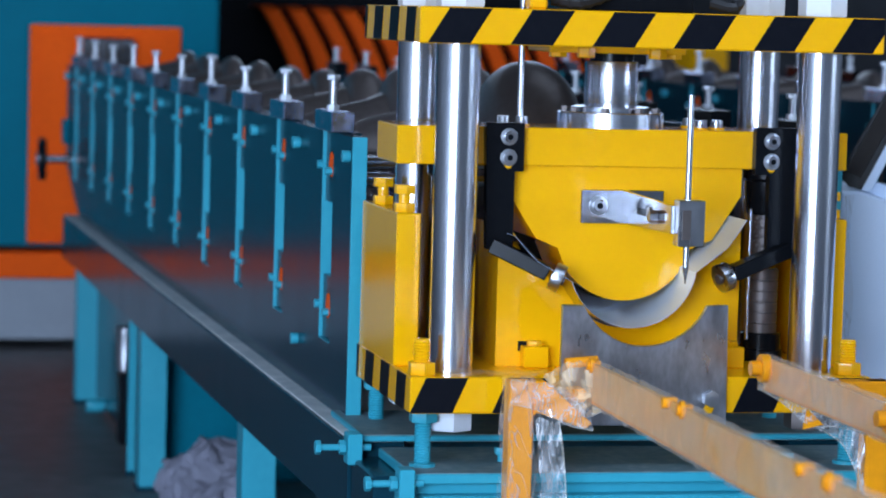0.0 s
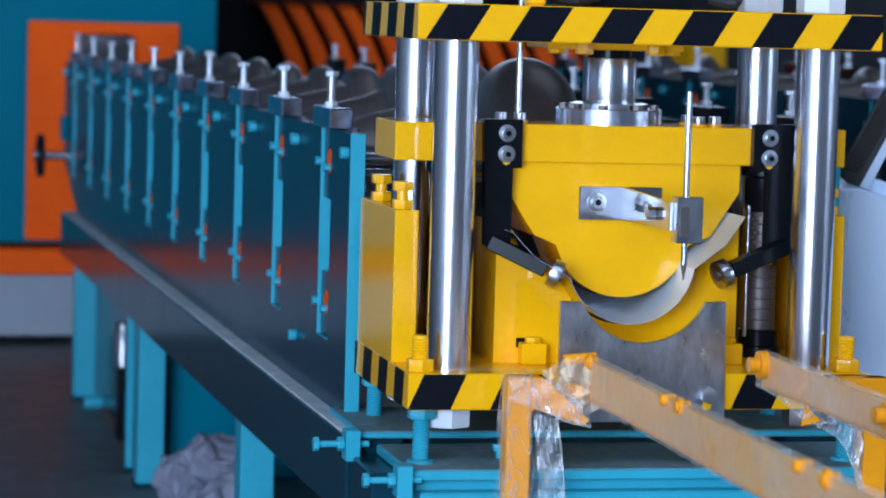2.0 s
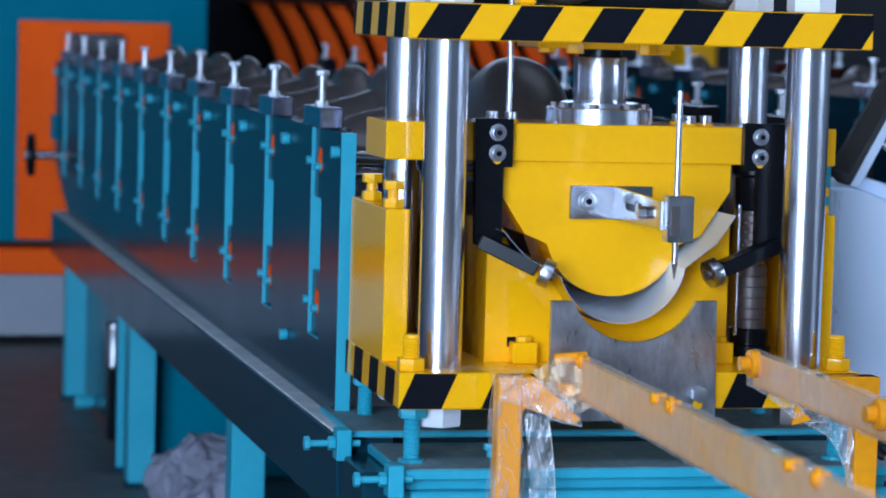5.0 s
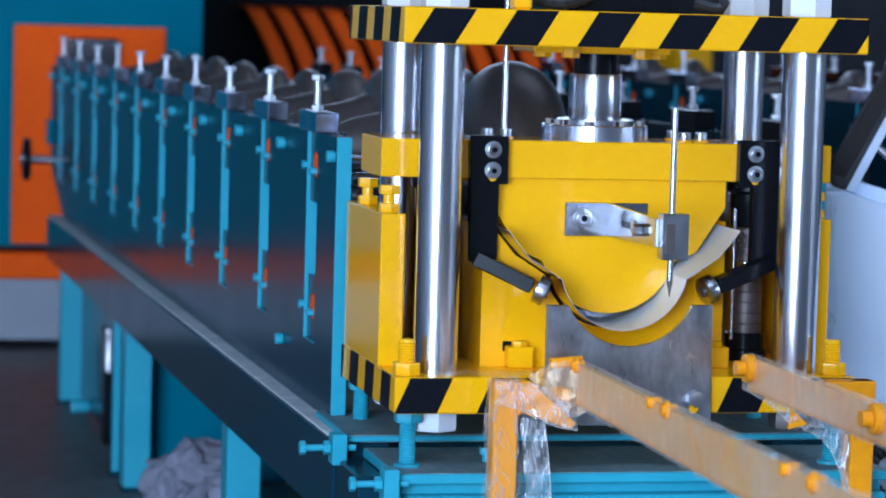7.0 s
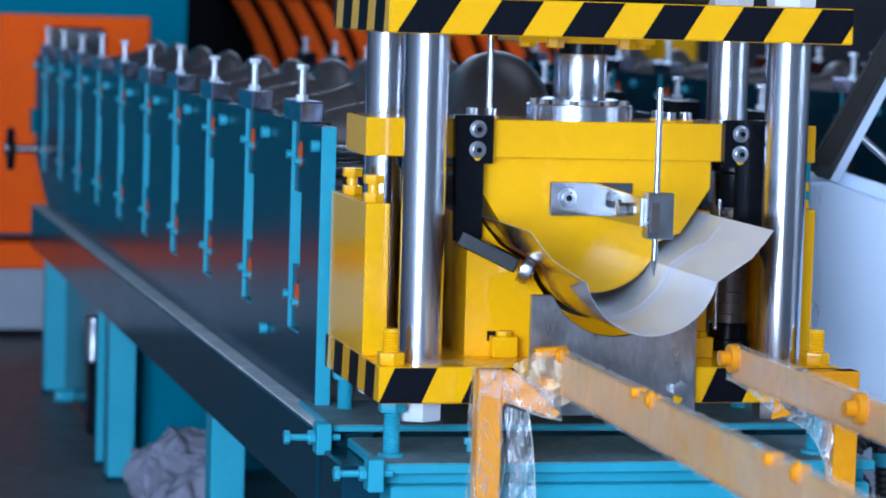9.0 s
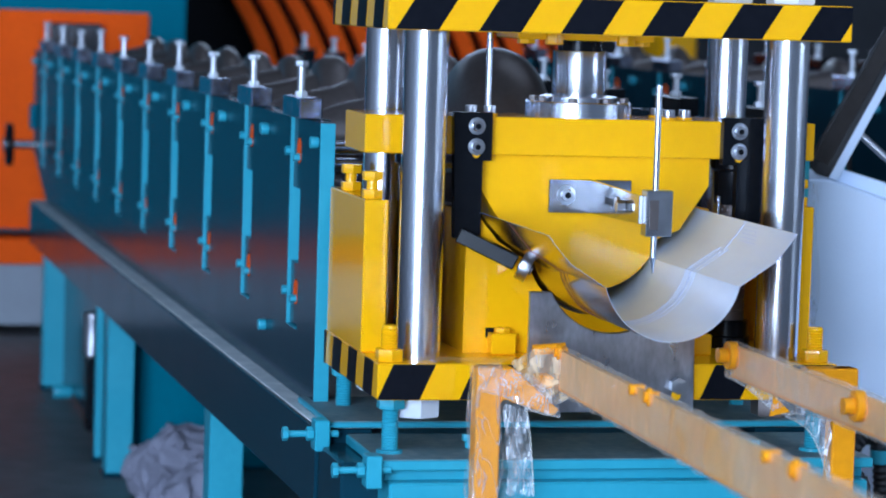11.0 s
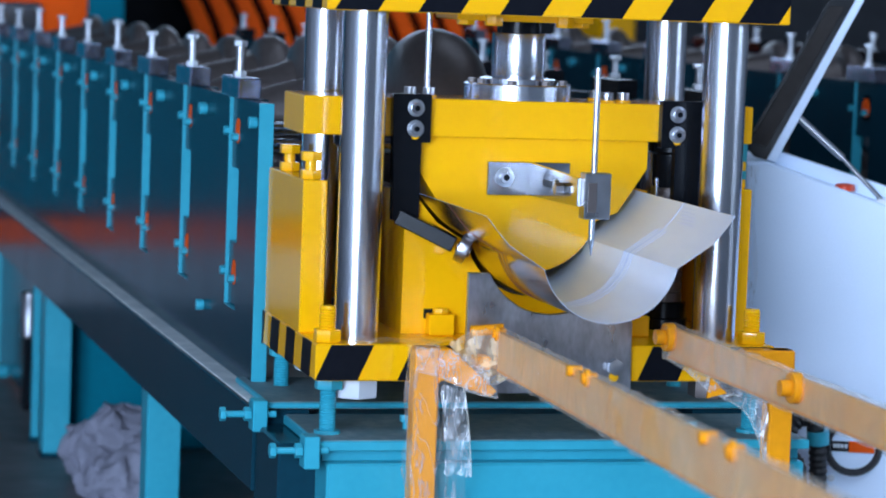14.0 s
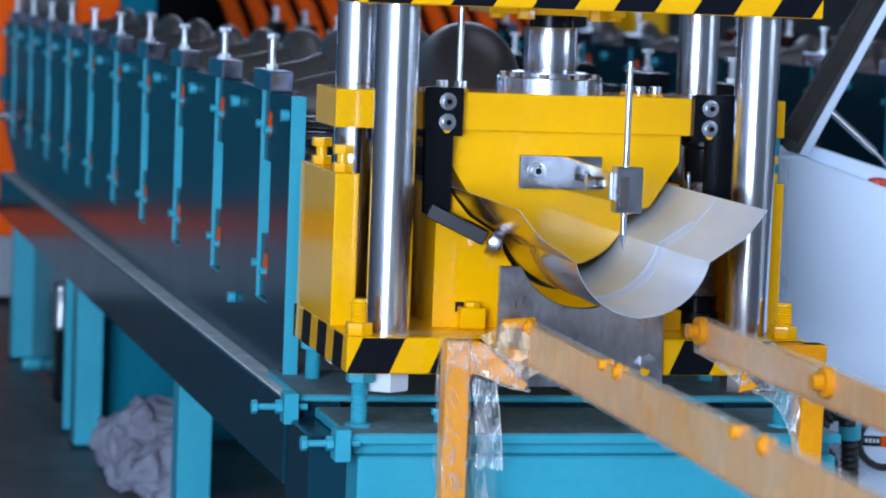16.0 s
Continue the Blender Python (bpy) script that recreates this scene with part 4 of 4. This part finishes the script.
for x in (-2.3, -0.6, 0.3):
    part("foot", box(x, x + 0.12, BY + 0.35, BY + 0.5, FLOOR, -0.30 if x > 0 else -0.655, 0.004), BLACK, far)
hw = thing("handwheel", "black handwheel with a bright hub on its spindle", "handwheel", (-0.17, 5.72, 0.06))
bm = lathe([(0.062, -0.012), (0.074, -0.012), (0.078, 0.0), (0.074, 0.012), (0.062, 0.012), (0.058, 0), (0.062, -0.012)], (-0.160, 5.75, 0.090), "x", 40, caps=False)
part("rim", bm, BLACK, hw)
for k in range(3):
    a = 2 * math.pi * k / 3 + 0.4
    part("spoke", rod((-0.160, 5.75, 0.090), (-0.160, 5.75 + 0.064 * math.cos(a), 0.090 + 0.064 * math.sin(a)), 0.008, 12), BLACK, hw)
part("hub", rod((-0.182, 5.75, 0.090), (-0.150, 5.75, 0.090), 0.024, 24), CHROME, hw)
part("spindle", rod((-0.160, 5.75, 0.090), (0.0, 5.75, 0.090), 0.015, 20), CHROME, hw)
part("bracket", box(-0.088, -0.012, 5.70, 5.80, 0.147, 0.235, 0.003), TEALDIM, hw)

# orange curved hoops of the far coil housing
hood = thing("coil_housing", "dark coil housing with curved orange hoops", "machine", (1.6, 8.6, FLOOR))
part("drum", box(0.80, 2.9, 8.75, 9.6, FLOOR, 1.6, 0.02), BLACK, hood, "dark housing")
for i in range(14):
    xx = 1.066 + i * 0.1215
    pts = [(xx - 0.045, 8.75, 0.655), (xx - 0.022, 8.66, 0.662), (xx - 0.004, 8.59, 0.652)]
    pts += [(xx + 0.150 * (1 - (1 - k / 10) ** 1.45), 8.55, 0.635 - 0.34 * k / 10) for k in range(11)]
    bm = bmesh.new()
    rows = []
    for px, py, pz in pts:
        rows.append([bm.verts.new(v) for v in ((px, py, pz), (px + 0.074, py, pz), (px + 0.074, py + 0.06, pz), (px, py + 0.06, pz))])
    for p, q in zip(rows, rows[1:]):
        for k in range(4):
            bm.faces.new((p[k], p[(k + 1) % 4], q[(k + 1) % 4], q[k]))
    bm.faces.new(rows[0])
    bm.faces.new(rows[-1][::-1])
    part("hoop", bm, FARORANGE, hood, "curved orange hoop")
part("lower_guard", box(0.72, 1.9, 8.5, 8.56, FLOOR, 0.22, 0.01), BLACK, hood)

# yellow hopper far behind the second line
solid("hopper", box(3.50, 3.70, 9.7, 10.1, FLOOR, 0.545, 0.02), YELLOW, "yellow sheet-metal hopper far behind the machines", "hopper")

# under the roll former
tank = thing("oil_tank", "teal oil tank under the roll forming line", "tank", (0.35, 3.7, FLOOR))
# dimness under the line is painted into the tank body's teal
part("body", box(0.0, 0.70, 3.38, 4.05, FLOOR, -0.262, 0.01), TEALDIM, tank)
part("lid", box(-0.008, 0.708, 3.372, 4.058, -0.260, -0.24, 0.004), TEAL, tank)
for bx, by, bz, s in ((0.03, 2.85, -0.61, 0.095), (0.06, 2.62, -0.58, 0.13), (0.04, 2.3, -0.59, 0.09), (0.05, 1.0, -0.60, 0.11)):
    bag = bmesh.new()
    bmesh.ops.create_icosphere(bag, subdivisions=5, radius=s, matrix=Matrix.Translation((bx, by, bz)))
    for v in bag.verts:
        v.co += noise.noise_vector(v.co * 11) * 0.045 + noise.noise_vector(v.co * 34) * 0.022 + noise.noise_vector(v.co * 80) * 0.008
        v.co.z = max(v.co.z, FLOOR)
    solid("plastic_bag", bag, BAG, "crumpled whitish plastic bag on the floor", "bag", "bags under the line")
mot = thing("filter_can", "bare metal filter canister under the roll forming line", "filter", (0.02, 4.2, FLOOR))
part("can", lathe([(0.022, 0), (0.028, 0.004), (0.028, 0.112), (0.024, 0.118)], (-0.02, 4.15, -0.47), "z", 28), STEEL, mot)
part("bracket", box(-0.04, 0.0, 4.1, 4.2, FLOOR, -0.47, 0.002), BLACK, mot)
part("cap", lathe([(0.031, 0), (0.031, 0.02), (0.024, 0.024)], (-0.02, 4.15, -0.354), "z", 28), STEEL, mot)

# ---------------------------------------------------------------- what moves
STROKE = [(0, 0.0), (4.2, 0.0), (5.3, 0.0), (6.0, -0.020), (6.3, -0.032), (6.5, -0.0358), (6.7, -0.0355), (7.0, -0.0215), (7.3, -0.009), (7.5, -0.0045), (8.0, -0.0037),
          (11.0, -0.0045), (14.0, -0.0062), (14.5, -0.0064), (14.7, -0.011), (15.0, -0.0285), (15.3, -0.0345), (15.5, -0.0348), (15.75, -0.020), (16, -0.0066)]
FEED = [(0, 0.065), (4.2, 0.065), (5.0, 0.065), (6.3, 0.052), (7.5, 0.050), (8.0, 0.025), (8.5, -0.08), (9.3, -0.25), (9.9, -0.30), (10.4, -0.315), (16, -0.315)]
ROLLED = [(0, -4.5), (5.0, -4.5), (6.3, -0.6), (7.5, -0.6), (8.5, -1.0), (16, -1.0)]


def value_at(rows, t):
    for (a, u), (b, v) in zip(rows, rows[1:]):
        if a <= t <= b:
            return u + (v - u) * (t - a) / (b - a)
    return rows[-1][1]


def motions():
    home = ram.location.copy()
    walk(ram, [(t, pose(home.x, home.y, home.z + d)) for t, d in STROKE])
    rest = sheet.location.copy()
    times = sorted({t for rows in (STROKE, FEED, ROLLED) for t, _ in rows})
    rows = []
    for t in times:
        press_down = min(0.0, value_at(STROKE, t) + 0.012)
        rows.append((t, pose(rest.x, rest.y + value_at(FEED, t), rest.z + press_down * 0.35, 0, value_at(ROLLED, t), 0)))
    walk(sheet, rows)


motions()
